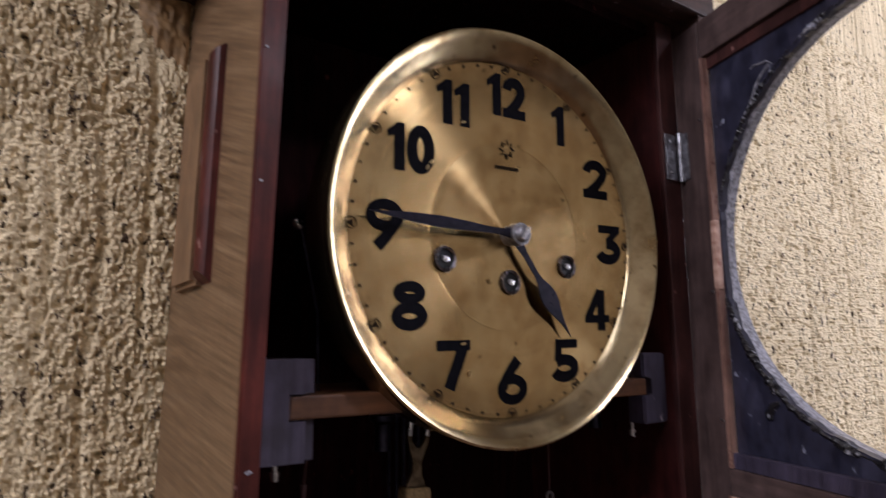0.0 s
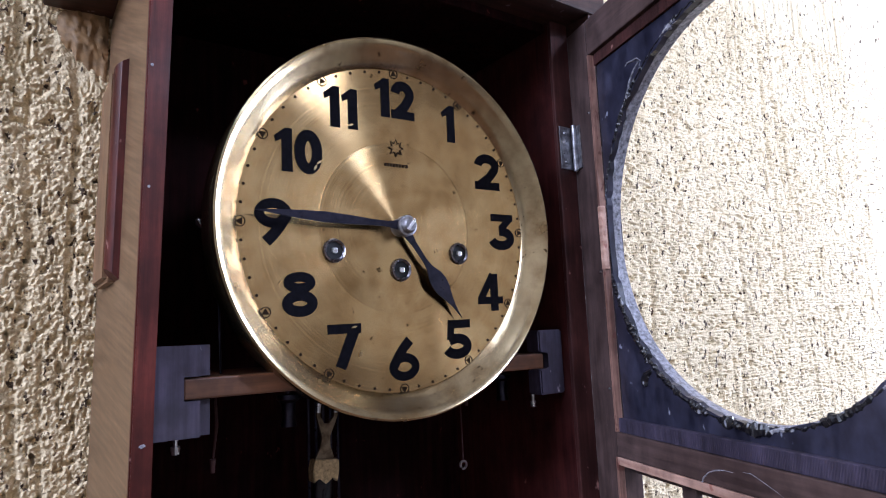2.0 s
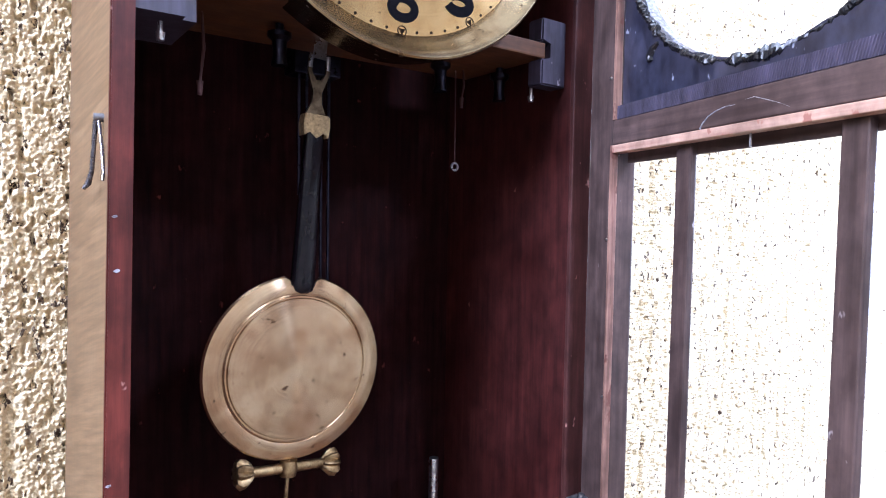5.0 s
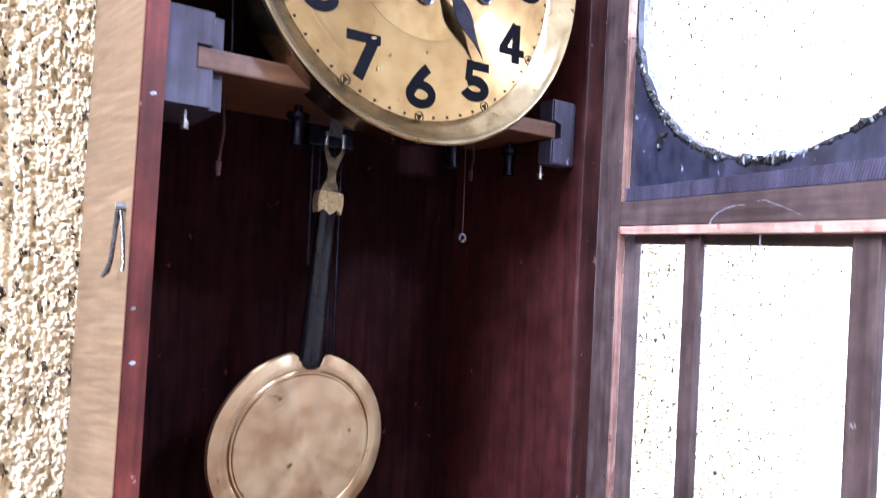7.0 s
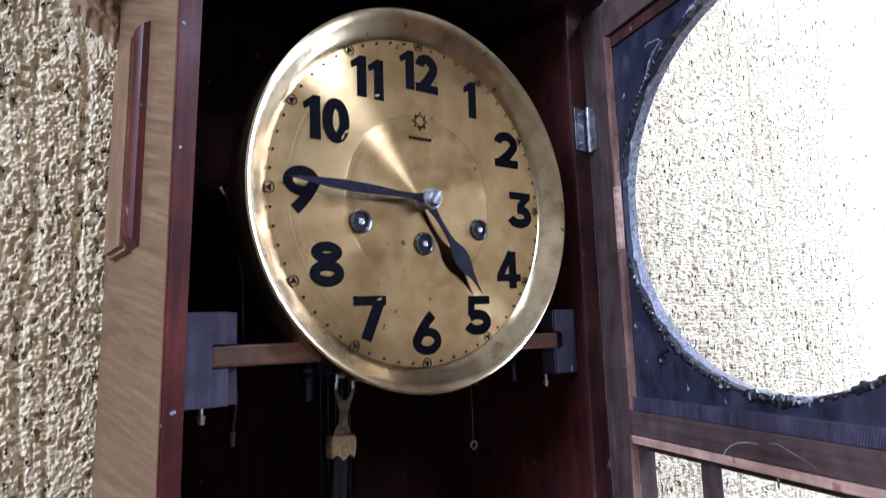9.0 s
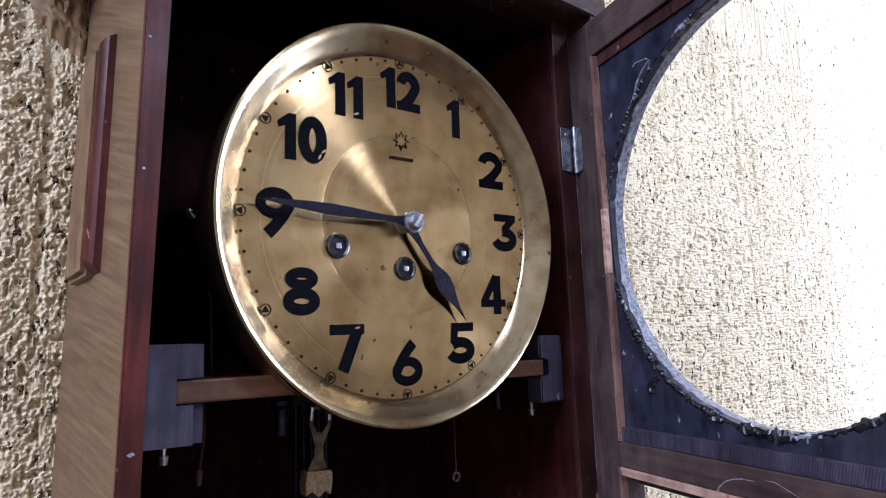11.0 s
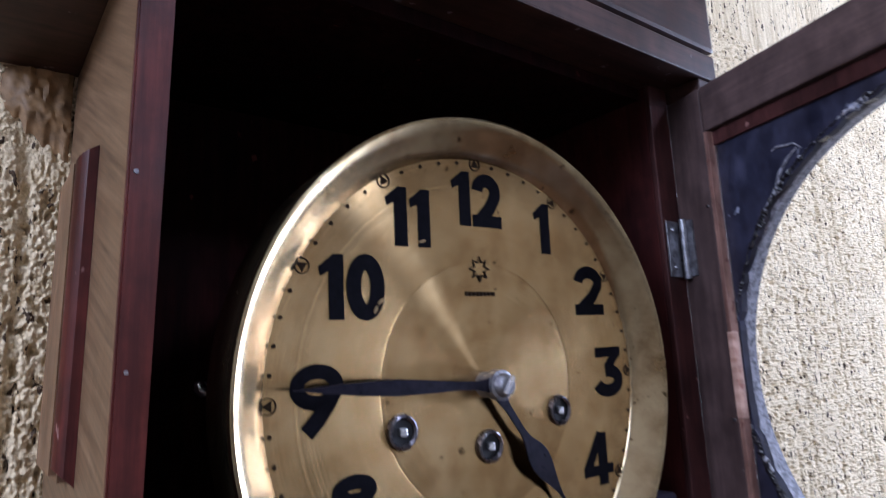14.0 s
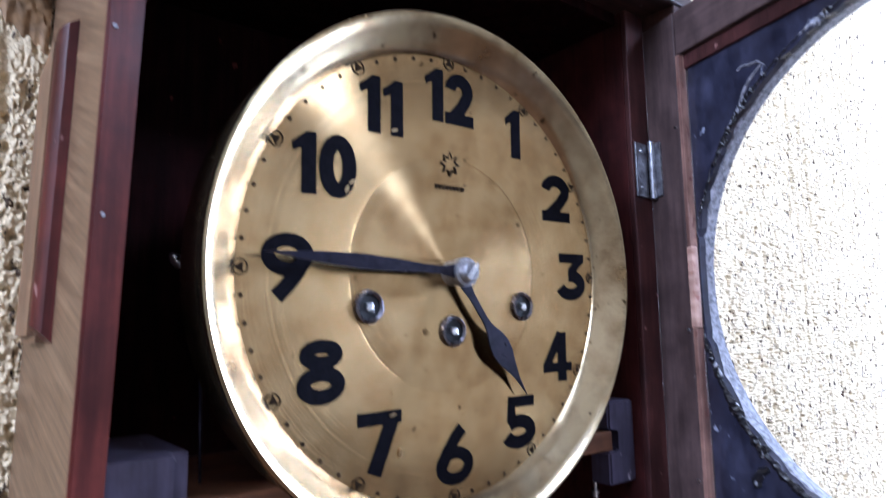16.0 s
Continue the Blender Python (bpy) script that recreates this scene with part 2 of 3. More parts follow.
def part(name, bm, material, parent=None, label="", smooth=False):
    me = bpy.data.meshes.new(name)
    bmesh.ops.recalc_face_normals(bm, faces=bm.faces[:])
    bm.to_mesh(me)
    bm.free()
    me.materials.append(material)
    if smooth:
        me.polygons.foreach_set("use_smooth", [True] * len(me.polygons))
        me.set_sharp_from_angle(angle=radians(35))
    ob = new(name, me)
    ob.parent = parent
    if label:
        ob["label"] = label
    return ob


def thing(name, label, category, at=(0, 0, 0), group=""):
    ob = new(name)
    ob.empty_display_size = 0.02
    ob.matrix_world = at if isinstance(at, Matrix) else Matrix.Translation(at)
    return tagged(ob, label, category, group)


def box(x0, x1, y0, y1, z0, z1, bevel=0.0008, bm=None):
    bm = bm or bmesh.new()
    vs = bmesh.ops.create_cube(bm, size=1)["verts"]
    for v in vs:
        v.co = Vector(((x0, x1)[v.co.x > 0], (y0, y1)[v.co.y > 0], (z0, z1)[v.co.z > 0]))
    if bevel:
        es = list({e for v in vs for e in v.link_edges})
        bmesh.ops.bevel(bm, geom=es, offset=bevel, segments=2, profile=0.6, affect="EDGES")
    return bm


def lathe(profile, steps=96, bm=None, closed=False):
    """Turns (radius, y) points round the local y axis."""
    bm = bm or bmesh.new()
    rings = []
    for r, y in profile:
        if r < 1e-6:
            rings.append([bm.verts.new((0, y, 0))])
        else:
            rings.append([bm.verts.new((r * math.sin(2 * math.pi * k / steps), y, r * math.cos(2 * math.pi * k / steps))) for k in range(steps)])
    pairs = list(zip(rings, rings[1:])) + ([(rings[-1], rings[0])] if closed else [])
    for a, b in pairs:
        for k in range(steps):
            j = (k + 1) % steps
            f = [a[k % len(a)], a[j % len(a)], b[j % len(b)], b[k % len(b)]]
            f = list(dict.fromkeys(f))
            if len(f) > 2:
                bm.faces.new(f)
    return bm


def prism(outline, y0, y1, bm=None):
    """A flat shape in x and z with a thickness along y."""
    bm = bm or bmesh.new()
    a, b = [bm.verts.new((x, y0, z)) for x, z in outline], [bm.verts.new((x, y1, z)) for x, z in outline]
    bm.faces.new(a)
    bm.faces.new(b[::-1])
    for k in range(len(a)):
        j = (k + 1) % len(a)
        bm.faces.new((a[k], b[k], b[j], a[j]))
    return bm


def tube(points, r, steps=10, bm=None):
    """A round bar along points; r is one radius or one for each point."""
    bm = bm or bmesh.new()
    pts = [Vector(p) for p in points]
    rs = r if isinstance(r, (list, tuple)) else [r] * len(pts)
    rings = []
    for k, p in enumerate(pts):
        way = (pts[min(k + 1, len(pts) - 1)] - pts[max(k - 1, 0)]).normalized()
        side = way.cross((0, 1, 0) if abs(way.y) < 0.9 else (1, 0, 0)).normalized()
        up = side.cross(way)
        rings.append([bm.verts.new(p + rs[k] * (math.cos(2 * math.pi * i / steps) * side + math.sin(2 * math.pi * i / steps) * up)) for i in range(steps)])
    for a, b in zip(rings, rings[1:]):
        for i in range(steps):
            j = (i + 1) % steps
            bm.faces.new((a[i], a[j], b[j], b[i]))
    bm.faces.new(rings[0])
    bm.faces.new(rings[-1][::-1])
    return bm


# ---- the rendered wall and the added room ----
WALL_Y = 0.147


def steps_of(*spans):
    out = []
    for a, b, n in spans:
        out += list(np.linspace(a, b, n, endpoint=False))
    return np.array(out + [spans[-1][1]])


def value_noise(x, z, cell_x, cell_z, seed):
    """Smooth random heights in -1..1 on a lattice of the given cells."""
    rng = np.random.default_rng(seed)
    lattice = rng.uniform(-1, 1, (512, 512))
    u, v = x / cell_x, z / cell_z
    i, j = np.floor(u).astype(int), np.floor(v).astype(int)
    f, g = u - i, v - j
    f, g = f * f * (3 - 2 * f), g * g * (3 - 2 * g)
    at = lambda a, b: lattice[a % 512, b % 512]
    return (at(i, j) * (1 - f) + at(i + 1, j) * f) * (1 - g) + (at(i, j + 1) * (1 - f) + at(i + 1, j + 1) * f) * g


def pebbles(x, z, cell_x, cell_z, seed):
    """Rounded grains, one in each jittered cell, with sharp crevices between them."""
    rng = np.random.default_rng(seed)
    jx, jz, tall = rng.uniform(0.1, 0.9, (512, 512)), rng.uniform(0.1, 0.9, (512, 512)), rng.uniform(0.25, 1.0, (512, 512))
    u, v = x / cell_x, z / cell_z
    i, j = np.floor(u).astype(int), np.floor(v).astype(int)
    best = np.full(x.shape, -1.0)
    for a in (-1, 0, 1):
        for b in (-1, 0, 1):
            ii, jj = (i + a) % 512, (j + b) % 512
            d2 = (u - i - a - jx[ii, jj]) ** 2 + (v - j - b - jz[ii, jj]) ** 2
            best = np.maximum(best, tall[ii, jj] - 1.1 * d2)
    return best


def stucco_wall():
    """A rough render coat combed downwards: grains, upright furrows and torn pits, in real relief."""
    xs = steps_of((-2.0, -0.40, 12), (-0.40, -0.128, 500), (-0.128, 0.14, 20), (0.14, 1.0, 350), (1.0, 1.9, 120), (1.9, 2.0, 4))
    zs = steps_of((0.0, 1.04, 12), (1.04, 1.98, 1240), (1.98, 3.2, 14))
    X, Z = np.meshgrid(xs, zs)
    wob = 0.004 * value_noise(X, Z, 0.03, 0.08, 3)
    h = 0.0019 * pebbles(X + wob * 0.5, Z, 0.0017, 0.0016, 1) + 0.0006 * value_noise(X, Z, 0.0014, 0.0014, 2) + 0.0003 * value_noise(X, Z, 0.009, 0.012, 4)
    furrow = value_noise(X + wob, Z, 0.0060, 0.16, 5)
    pits = value_noise(X + wob, Z, 0.0028, 0.0048, 7)
    torn = value_noise(X + wob, Z, 0.0021, 0.0034, 8)
    h -= 0.0042 * np.clip(furrow - 0.35, 0, 1) + 0.016 * np.clip(pits - 0.55, 0, 0.3) + 0.013 * np.clip(torn - 0.44, 0, 0.25)
    h += 0.0016 * value_noise(X, Z, 0.09, 0.14, 9)
    # a smeared, smoother patch beside the cornice
    smear = np.exp(-(((X + 0.152) / 0.016) ** 4)) * np.clip((Z - 1.695) / 0.02, 0, 1) * np.clip((1.80 - Z) / 0.02, 0, 1)
    h = h * (1 - 0.8 * smear) + smear * 0.0012 * value_noise(X, Z, 0.005, 0.03, 11)
    Y = WALL_Y - h
    nz, nx = X.shape
    me = bpy.data.meshes.new("wall_north")
    co = np.stack([X, Y, Z], -1).reshape(-1, 3).astype(np.float32)
    idx = np.arange(nz * nx).reshape(nz, nx)
    quads = np.stack([idx[:-1, :-1], idx[:-1, 1:], idx[1:, 1:], idx[1:, :-1]], -1).reshape(-1, 4)
    me.vertices.add(len(co))
    me.vertices.foreach_set("co", co.ravel())
    me.loops.add(quads.size)
    me.loops.foreach_set("vertex_index", quads.ravel().astype(np.int32))
    me.polygons.add(len(quads))
    me.polygons.foreach_set("loop_start", np.arange(0, quads.size, 4, dtype=np.int32))
    me.update(calc_edges=True)
    me.validate()
    me.polygons.foreach_set("use_smooth", [True] * len(quads))
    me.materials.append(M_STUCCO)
    return tagged(new("wall_north", me), "rough ochre rendered wall with combed upright furrows", "wall", kind="structure")


stucco_wall()


def setting(name, bm, material, label, category):
    return tagged(part(name, bm, material), label, category, kind="structure")


setting("wall_backing", box(-2.1, 2.1, 0.165, 0.30, 0, 3.2, 0), M_ROOM, "plain masonry behind the rendered wall", "wall")
# unseen floor and ceiling, added for reflections and bounced light
setting("floor", box(-2.1, 2.1, -1.8, 0.30, -0.1, 0.0, 0), M_FLOOR, "unseen brown boarded floor, added", "floor")
ceiling_mesh = bmesh.new()
for x0, x1, y0, y1 in ((-2.1, -1.52, -1.8, 0.30), (-0.38, 2.1, -1.8, 0.30), (-1.52, -0.38, -1.8, -1.17), (-1.52, -0.38, -0.33, 0.30)):
    box(x0, x1, y0, y1, 3.2, 3.3, 0, ceiling_mesh)
setting("ceiling", ceiling_mesh, M_ROOM, "unseen grey-brown plaster ceiling, added round a lamp opening", "ceiling")


def wall_with_opening(along, a0, a1, p0, p1, o0, o1, z0, z1):
    bm = bmesh.new()
    for a, b, c, d in ((a0, o0, 0, 3.2), (o1, a1, 0, 3.2), (o0, o1, 0, z0), (o0, o1, z1, 3.2)):
        if along == "x":
            box(a, b, p0, p1, c, d, 0, bm)
        else:
            box(p0, p1, a, b, c, d, 0, bm)
    return bm


# unseen walls, added so that each lamp shines through an opening
setting("added_wall_west", wall_with_opening("y", -1.6, 0.14, -2.1, -2.0, -0.85, -0.02, 2.12, 3.12), M_ROOM, "unseen grey-brown wall, added with an opening for a lamp", "wall")
setting("added_wall_south", wall_with_opening("x", -2.0, 2.0, -1.7, -1.6, 0.33, 0.63, 2.48, 2.72), M_ROOM, "unseen grey-brown wall, added with an opening for a lamp", "wall")
setting("added_wall_east", wall_with_opening("y", -1.6, 0.14, 2.0, 2.1, -0.89, -0.05, 1.08, 2.42), M_ROOM, "unseen grey-brown wall, added with an opening for a lamp", "wall")

def filler_patch():
    """An uneven smear of filler with a torn lower edge, dragged downwards."""
    bm = bmesh.new()
    nx, nz, grid = 26, 44, []
    for j in range(nz + 1):
        row = []
        for i in range(nx + 1):
            u, v = i / nx, j / nz
            reach = 0.020 + 0.026 * u + 0.006 * noise.noise((9 * u, 0.0, 2.0))
            x, z = -0.1620 + 0.0290 * u, 1.7570 - reach * v
            lump = 0.0011 * noise.noise((x * 260, 0.0, z * 70)) + 0.0009 * noise.noise((x * 520, 1.0, z * 260))
            edge = min(1.0, 2.5 * u, 3 * (1 - v))
            row.append(bm.verts.new((x, WALL_Y - 0.0005 - (0.0040 + lump) * edge, z)))
        grid.append(row)
    for a, b in zip(grid, grid[1:]):
        for i in range(nx):
            bm.faces.new((a[i], a[i + 1], b[i + 1], b[i]))
    ob = part("filler_smear", bm, M_FILLER, smooth=True)
    return tagged(ob, "orange-brown smear of filler on the rendered wall under the cornice", "filler")


filler_patch()

# ---- the clock ----
clock = thing("wall_clock", "old dark mahogany wall clock with its door open, on rendered wall", "clock")
# case: sides, back, top and bottom
left = part("side_panel", box(-0.1334, -0.1265, 0.0005, 0.146, 1.11, 1.757), M_CURL, clock, "light flame-figured veneer side panel")
left.matrix_local = Matrix.Translation((-0.1319, 0, 1.72)) @ Matrix.Rotation(radians(1.23), 4, "Y") @ Matrix.Translation((0.1334, 0, -1.72))  # the old side leans outwards
edge = [(-0.1336, 1.11), (-0.1238, 1.11), (-0.1240, 1.30), (-0.1246, 1.47), (-0.1248, 1.53), (-0.1241, 1.62), (-0.1232, 1.72), (-0.1228, 1.757), (-0.1336, 1.757)]
bm = prism(edge, -0.003, 0.0003)
bmesh.ops.bevel(bm, geom=bm.edges[:], offset=0.0006, segments=2, affect="EDGES")
part("front_edge", bm, M_RED, left, "worn red-brown front edge")
part("inner_lining", box(-0.1263, -0.1245, 0.0005, 0.132, 1.12, 1.757, 0.0003), M_INSIDE, left, "dark red stained lining")
right = part("side_panel", box(0.1290, 0.1560, 0.0005, 0.146, 1.11, 1.757), M_INSIDE, clock, "dark red stained side panel")
part("front_edge", box(0.1285, 0.1452, -0.003, 0.0003, 1.11, 1.757), M_EDGE, right, "worn red-brown front edge")
part("back_panel", box(-0.1245, 0.129, 0.132, 0.142, 1.12, 1.757), M_BACK, clock, "back board, its stain darkened for the shade inside the case")
# board added to blacken the unlit top of the case
part("inner_top_shade", box(-0.1225, 0.1285, 0.0040, 0.1318, 1.7500, 1.7572, 0.0005), M_BACK, clock, "board added under the cornice, coloured dark for shade")
part("bottom_board", box(-0.1245, 0.129, -0.002, 0.132, 1.11, 1.122), M_INSIDE, clock)
base = part("base_moulding", box(-0.160, 0.162, -0.028, 0.146, 1.085, 1.1095, 0.003), M_DARK, clock)


def half_bar(x, y0, y1, z0, z1, out):
    """A rounded strip on a side panel, with ends cut on the slant."""
    bm = bmesh.new()
    rows = []
    ym, half = (y0 + y1) / 2, (y1 - y0) / 2
    for k in range(9):
        a = math.pi * k / 8
        o, y = -out * math.sin(a) ** 0.7, ym - half * math.cos(a)
        cut = 0.003 * (k / 8)
        rows.append((bm.verts.new((x + o, y, z0 + 0.006 * abs(o) / out)), bm.verts.new((x + o, y, z1 - cut - 0.003 * abs(o) / out))))
    for (a, b), (c, d) in zip(rows, rows[1:]):
        bm.faces.new((a, c, d, b))
    bm.faces.new([r[0] for r in rows])
    bm.faces.new([r[1] for r in rows][::-1])
    bm.faces.new((rows[0][0], rows[0][1], rows[-1][1], rows[-1][0]))
    return bm


strip = box(-0.1392, -0.1335, 0.0700, 0.118, 1.574, 1.6930, 0.0)
bmesh.ops.bevel(strip, geom=[e for e in strip.edges if all(v.co.x < -0.137 for v in e.verts)], offset=0.0025, segments=4, affect="EDGES")
part("raised_panel", strip, M_FIELD, left, "raised rounded veneer field", smooth=True)
part("panel_edge", half_bar(-0.1335, 0.0540, 0.0715, 1.574, 1.6935, 0.0062), M_RED, left, "rounded red-brown edge of the raised field", smooth=True)

# cornice
cornice = part("cornice", box(-0.170, 0.163, -0.025, 0.146, 1.7745, 1.816, 0.0025), M_DARK, clock)
part("lower_fillet", box(-0.170, 0.163, -0.0245, 0.146, 1.7574, 1.7728, 0.0012), M_DARK, cornice)
# strip added to stop light through the gap above the door
part("light_gap_stop", box(0.1465, 0.1600, -0.0230, 0.0, 1.7487, 1.7572, 0.0006), M_DARK, cornice)
part("top_board", box(-0.150, 0.145, -0.010, 0.146, 1.8165, 1.84, 0.004), M_DARK, cornice)


def bracket(x0, x1, notch, from_left):
    """A block on the case side, slotted for the seat board."""
    z0, z1, n0, n1 = 1.497, 1.539, 1.5135, 1.5245
    if from_left:
        out = [(x0, z0), (x1, z0), (x1, n0), (notch, n0), (notch, n1), (x1, n1), (x1, z1), (x0, z1)]
    else:
        out = [(x1, z0), (x0, z0), (x0, n0), (notch, n0), (notch, n1), (x0, n1), (x0, z1), (x1, z1)]
    bm = prism(out, 0.006, 0.060 if from_left else 0.019)
    if from_left:
        bmesh.ops.bevel(bm, geom=[e for e in bm.edges if all(v.co.y < 0.01 and abs(v.co.x - x1) < 1e-6 for v in e.verts)], offset=0.006, segments=6, affect="EDGES")
    else:
        bmesh.ops.bevel(bm, geom=bm.edges[:], offset=0.001, segments=2, affect="EDGES")
    return bm


part("bracket", bracket(-0.1285, -0.1005, -0.1135, True), M_GREY, clock, "grey-violet slotted wooden block")
part("bracket", bracket(0.1075, 0.129, 0.1160, False), M_GREY, clock, "grey-violet slotted wooden block")


def screw(x, y, z, r=0.0022, length=0.009):
    """A small round-headed screw pointing down."""
    bm = tube([(x, y, z), (x, y, z - length * 0.6), (x, y, z - length * 0.6), (x, y, z - length)], [r * 0.5, r * 0.5, r, r * 0.8], 10)
    return bm


part("screw", screw(-0.114, 0.02, 1.4975), M_STEEL, clock, "small steel screw", smooth=True)
part("screw", screw(0.112, 0.02, 1.4975), M_STEEL, clock, "small steel screw", smooth=True)
part("nail", tube([(-0.131, -0.0028, 1.668), (-0.131, -0.0034, 1.668)], 0.0007), M_IRON, clock, smooth=True)
part("nail", tube([(-0.1315, -0.0028, 1.6105), (-0.1315, -0.0034, 1.6105)], 0.0006), M_IRON, clock, smooth=True)

for x, z, h in ((-0.1290, 1.4975, 0.0015), (-0.1310, 1.410, 0.0012), (-0.1300, 1.388, 0.0014), (-0.1318, 1.300, 0.0011)):
    part("chip", prism([(x - h, z - 0.2 * h), (x - 0.2 * h, z - 0.7 * h), (x + h, z - 0.1 * h), (x + 0.5 * h, z + 0.5 * h), (x - 0.4 * h, z + 0.3 * h)], -0.0034, -0.0028), M_PUTTY, left, "pale knock in the red edge")

# hook on the outer side
hook = part("latch_hook", tube([(-0.1365, 0.0135, 1.451), (-0.1415, 0.0135, 1.451)], [0.0020, 0.0017], 12), M_IRON, clock, "bent steel hook", smooth=True)
part("arm", tube([(-0.1405, 0.0135, 1.451), (-0.1412, 0.0150, 1.439), (-0.1418, 0.0170, 1.429), (-0.1430, 0.0185, 1.4235), (-0.1448, 0.0190, 1.4212)], [0.0011, 0.0010, 0.0010, 0.0013, 0.0008], 10), M_GROMMET, hook, smooth=True)
part("arm", tube([(-0.1395, 0.0135, 1.451), (-0.1388, 0.0100, 1.438), (-0.1386, 0.0075, 1.428), (-0.1392, 0.0065, 1.4245)], [0.0008, 0.0007, 0.0007, 0.0006], 10), M_GROMMET, hook, smooth=True)

# ---- the door, open ----
DOOR_AT = Matrix.Translation((0.1438, -0.0055, 0)) @ Matrix.Rotation(math.atan2(-0.957, -0.290), 4, "Z")
# local x runs along the door from the hinge, local y to its outer face, z up
DW, DT = 0.284, 0.0172
door = part("door", box(-0.003, 0.0225, 0.0, DT, 1.125, 1.7475, 0.0012), M_DOOR, clock, "dark stained door with a round opening above barred panes")
door.matrix_local = DOOR_AT
part("stile", box(DW - 0.0225, DW, 0.0, DT, 1.125, 1.7475, 0.0012), M_DOOR, door)
part("top_rail", box(0.0227, DW - 0.0227, 0.0, DT, 1.7225, 1.7475, 0.0012), M_RAIL, door)
part("middle_rail", box(0.0227, DW - 0.0227, 0.0, DT, 1.4585, 1.4735, 0.0008), M_RAIL, door)
part("bottom_rail", box(0.0227, DW - 0.0227, 0.0, DT, 1.125, 1.150, 0.0012), M_RAIL, door)
part("raw_bead", box(0.0227, DW - 0.0227, -0.0003, 0.008, 1.4535, 1.4583, 0.0006), M_RAW, door, "bare reddish wooden bead")
part("worn_lip", box(0.0210, 0.0232, -0.0006, 0.004, 1.150, 1.4583, 0.0004), M_LIP, door, "red-brown lip worn to bare wood")
part("worn_lip", box(0.0228, 0.0254, -0.0006, 0.004, 1.4737, 1.7222, 0.0004), M_LIP, door, "red-brown lip worn to bare wood")
part("raw_chip", box(0.0222, 0.0262, -0.0009, 0.003, 1.576, 1.618, 0.0009), M_RAW, door, "splintered patch of bare wood")


def ribbed_bar(y, z0, z1, lean):
    """A bar along the door, scored with fine slanting ribs on its inner face."""
    bm = box(0.0245, DW - 0.0245, y, 0.010, z0, z1, 0.0006)
    for k in range(170):
        u = 0.0265 + k * 0.00136
        if u < DW - 0.030:
            rib = [bm.verts.new((u + dx + b * lean, yy, z)) for b, z in enumerate((z0 + 0.0002, z1 - 0.0002)) for dx, yy in ((0.0, y + 0.0001), (0.00035, y - 0.0006), (0.0007, y + 0.0001))]
            for f in ((0, 1, 4, 3), (1, 2, 5, 4)):
                bm.faces.new([rib[q] for q in f])
    return bm


part("ribbed_bead", ribbed_bar(0.003, 1.7145, 1.7223, 0.0018), M_EDGE, door, "finely ribbed dark bead")
bm = ribbed_bar(0.001, 1.4737, 1.4822, 0.0022)
part("ribbed_bead", bm, M_GREY, door, "finely ribbed dark bead")


def mask_panel(u0, u1, z0, z1, cu, cz, r, y0, y1):
    """A square panel with a round hole whose edge is a little ragged."""
    bm = bmesh.new()
    n = 144
    rng = random.Random(4)
    ring, rim = [], []
    for k in range(n):
        a = 2 * math.pi * k / n
        s, c = math.sin(a), math.cos(a)
        rr = r + rng.uniform(-0.0007, 0.0007) + 0.0006 * math.sin(5 * a)
        reach = min((u1 - cu) / s if s > 1e-6 else (u0 - cu) / s if s < -1e-6 else 9, (z1 - cz) / c if c > 1e-6 else (z0 - cz) / c if c < -1e-6 else 9)
        ring.append((cu + rr * s, cz + rr * c))
        rim.append((cu + reach * s, cz + reach * c))
    v = [[bm.verts.new((p[0], y, p[1])) for p in pts] for pts, y in ((rim, y0), (ring, y0), (ring, y1), (rim, y1))]
    for a, b in zip(v, v[1:] + v[:1]):
        for k in range(n):
            j = (k + 1) % n
            bm.faces.new((a[k], a[j], b[j], b[k]))
    return bm


CU, CZ, CR = 0.1330, 1.5993, 0.1092
part("round_mask", mask_panel(0.0256, DW - 0.0246, 1.4824, 1.7153, CU, CZ, CR, 0.0045, 0.0085), M_MASK, door, "blue-black lacquered panel with a round opening")


def putty_edge():
    """Torn remains of putty round the opening: a crumbling bead, thick below and thin above."""
    bm = bmesh.new()
    rng = random.Random(11)
    n, rings = 760, []
    for k in range(n):
        a = 2 * math.pi * k / n
        low = 0.5 - 0.5 * math.cos(a)
        w = 0.0005 + (0.0006 + 0.0019 * low) * max(0.0, noise.noise((9 * math.sin(a), 9 * math.cos(a), 0.5)) + 0.35) + 0.0016 * max(0.0, noise.noise((45 * math.sin(a), 45 * math.cos(a), 1.5)))
        o = CR + 0.0016 + 0.0010 * noise.noise((30 * math.sin(a), 30 * math.cos(a), 3.5))
        ring = []
        for i in range(7):
            b = 2 * math.pi * i / 7
            rr, y = o + w * math.cos(b) * rng.uniform(0.6, 1.3), 0.0046 + 0.8 * w * math.sin(b) * rng.uniform(0.5, 1.3)
            ring.append(bm.verts.new((CU + rr * math.sin(a), y, CZ + rr * math.cos(a))))
        rings.append(ring)
    for k in range(n):
        a, b = rings[k], rings[(k + 1) % n]
        for i in range(7):
            bm.faces.new((a[i], a[(i + 1) % 7], b[(i + 1) % 7], b[i]))
    return bm


part("putty_ring", lathe([(CR - 0.0004, 0.0087), (CR + 0.0014, 0.0070), (CR + 0.0030, 0.0088), (CR + 0.0022, 0.0150), (CR, 0.0150)], 160, closed=True), M_PUTTY, door, "pale grey putty ring", smooth=True).matrix_local = Matrix.Translation((CU, 0, CZ))
part("putty_edge", putty_edge(), M_TAR, door, "crumbling black putty round the opening")


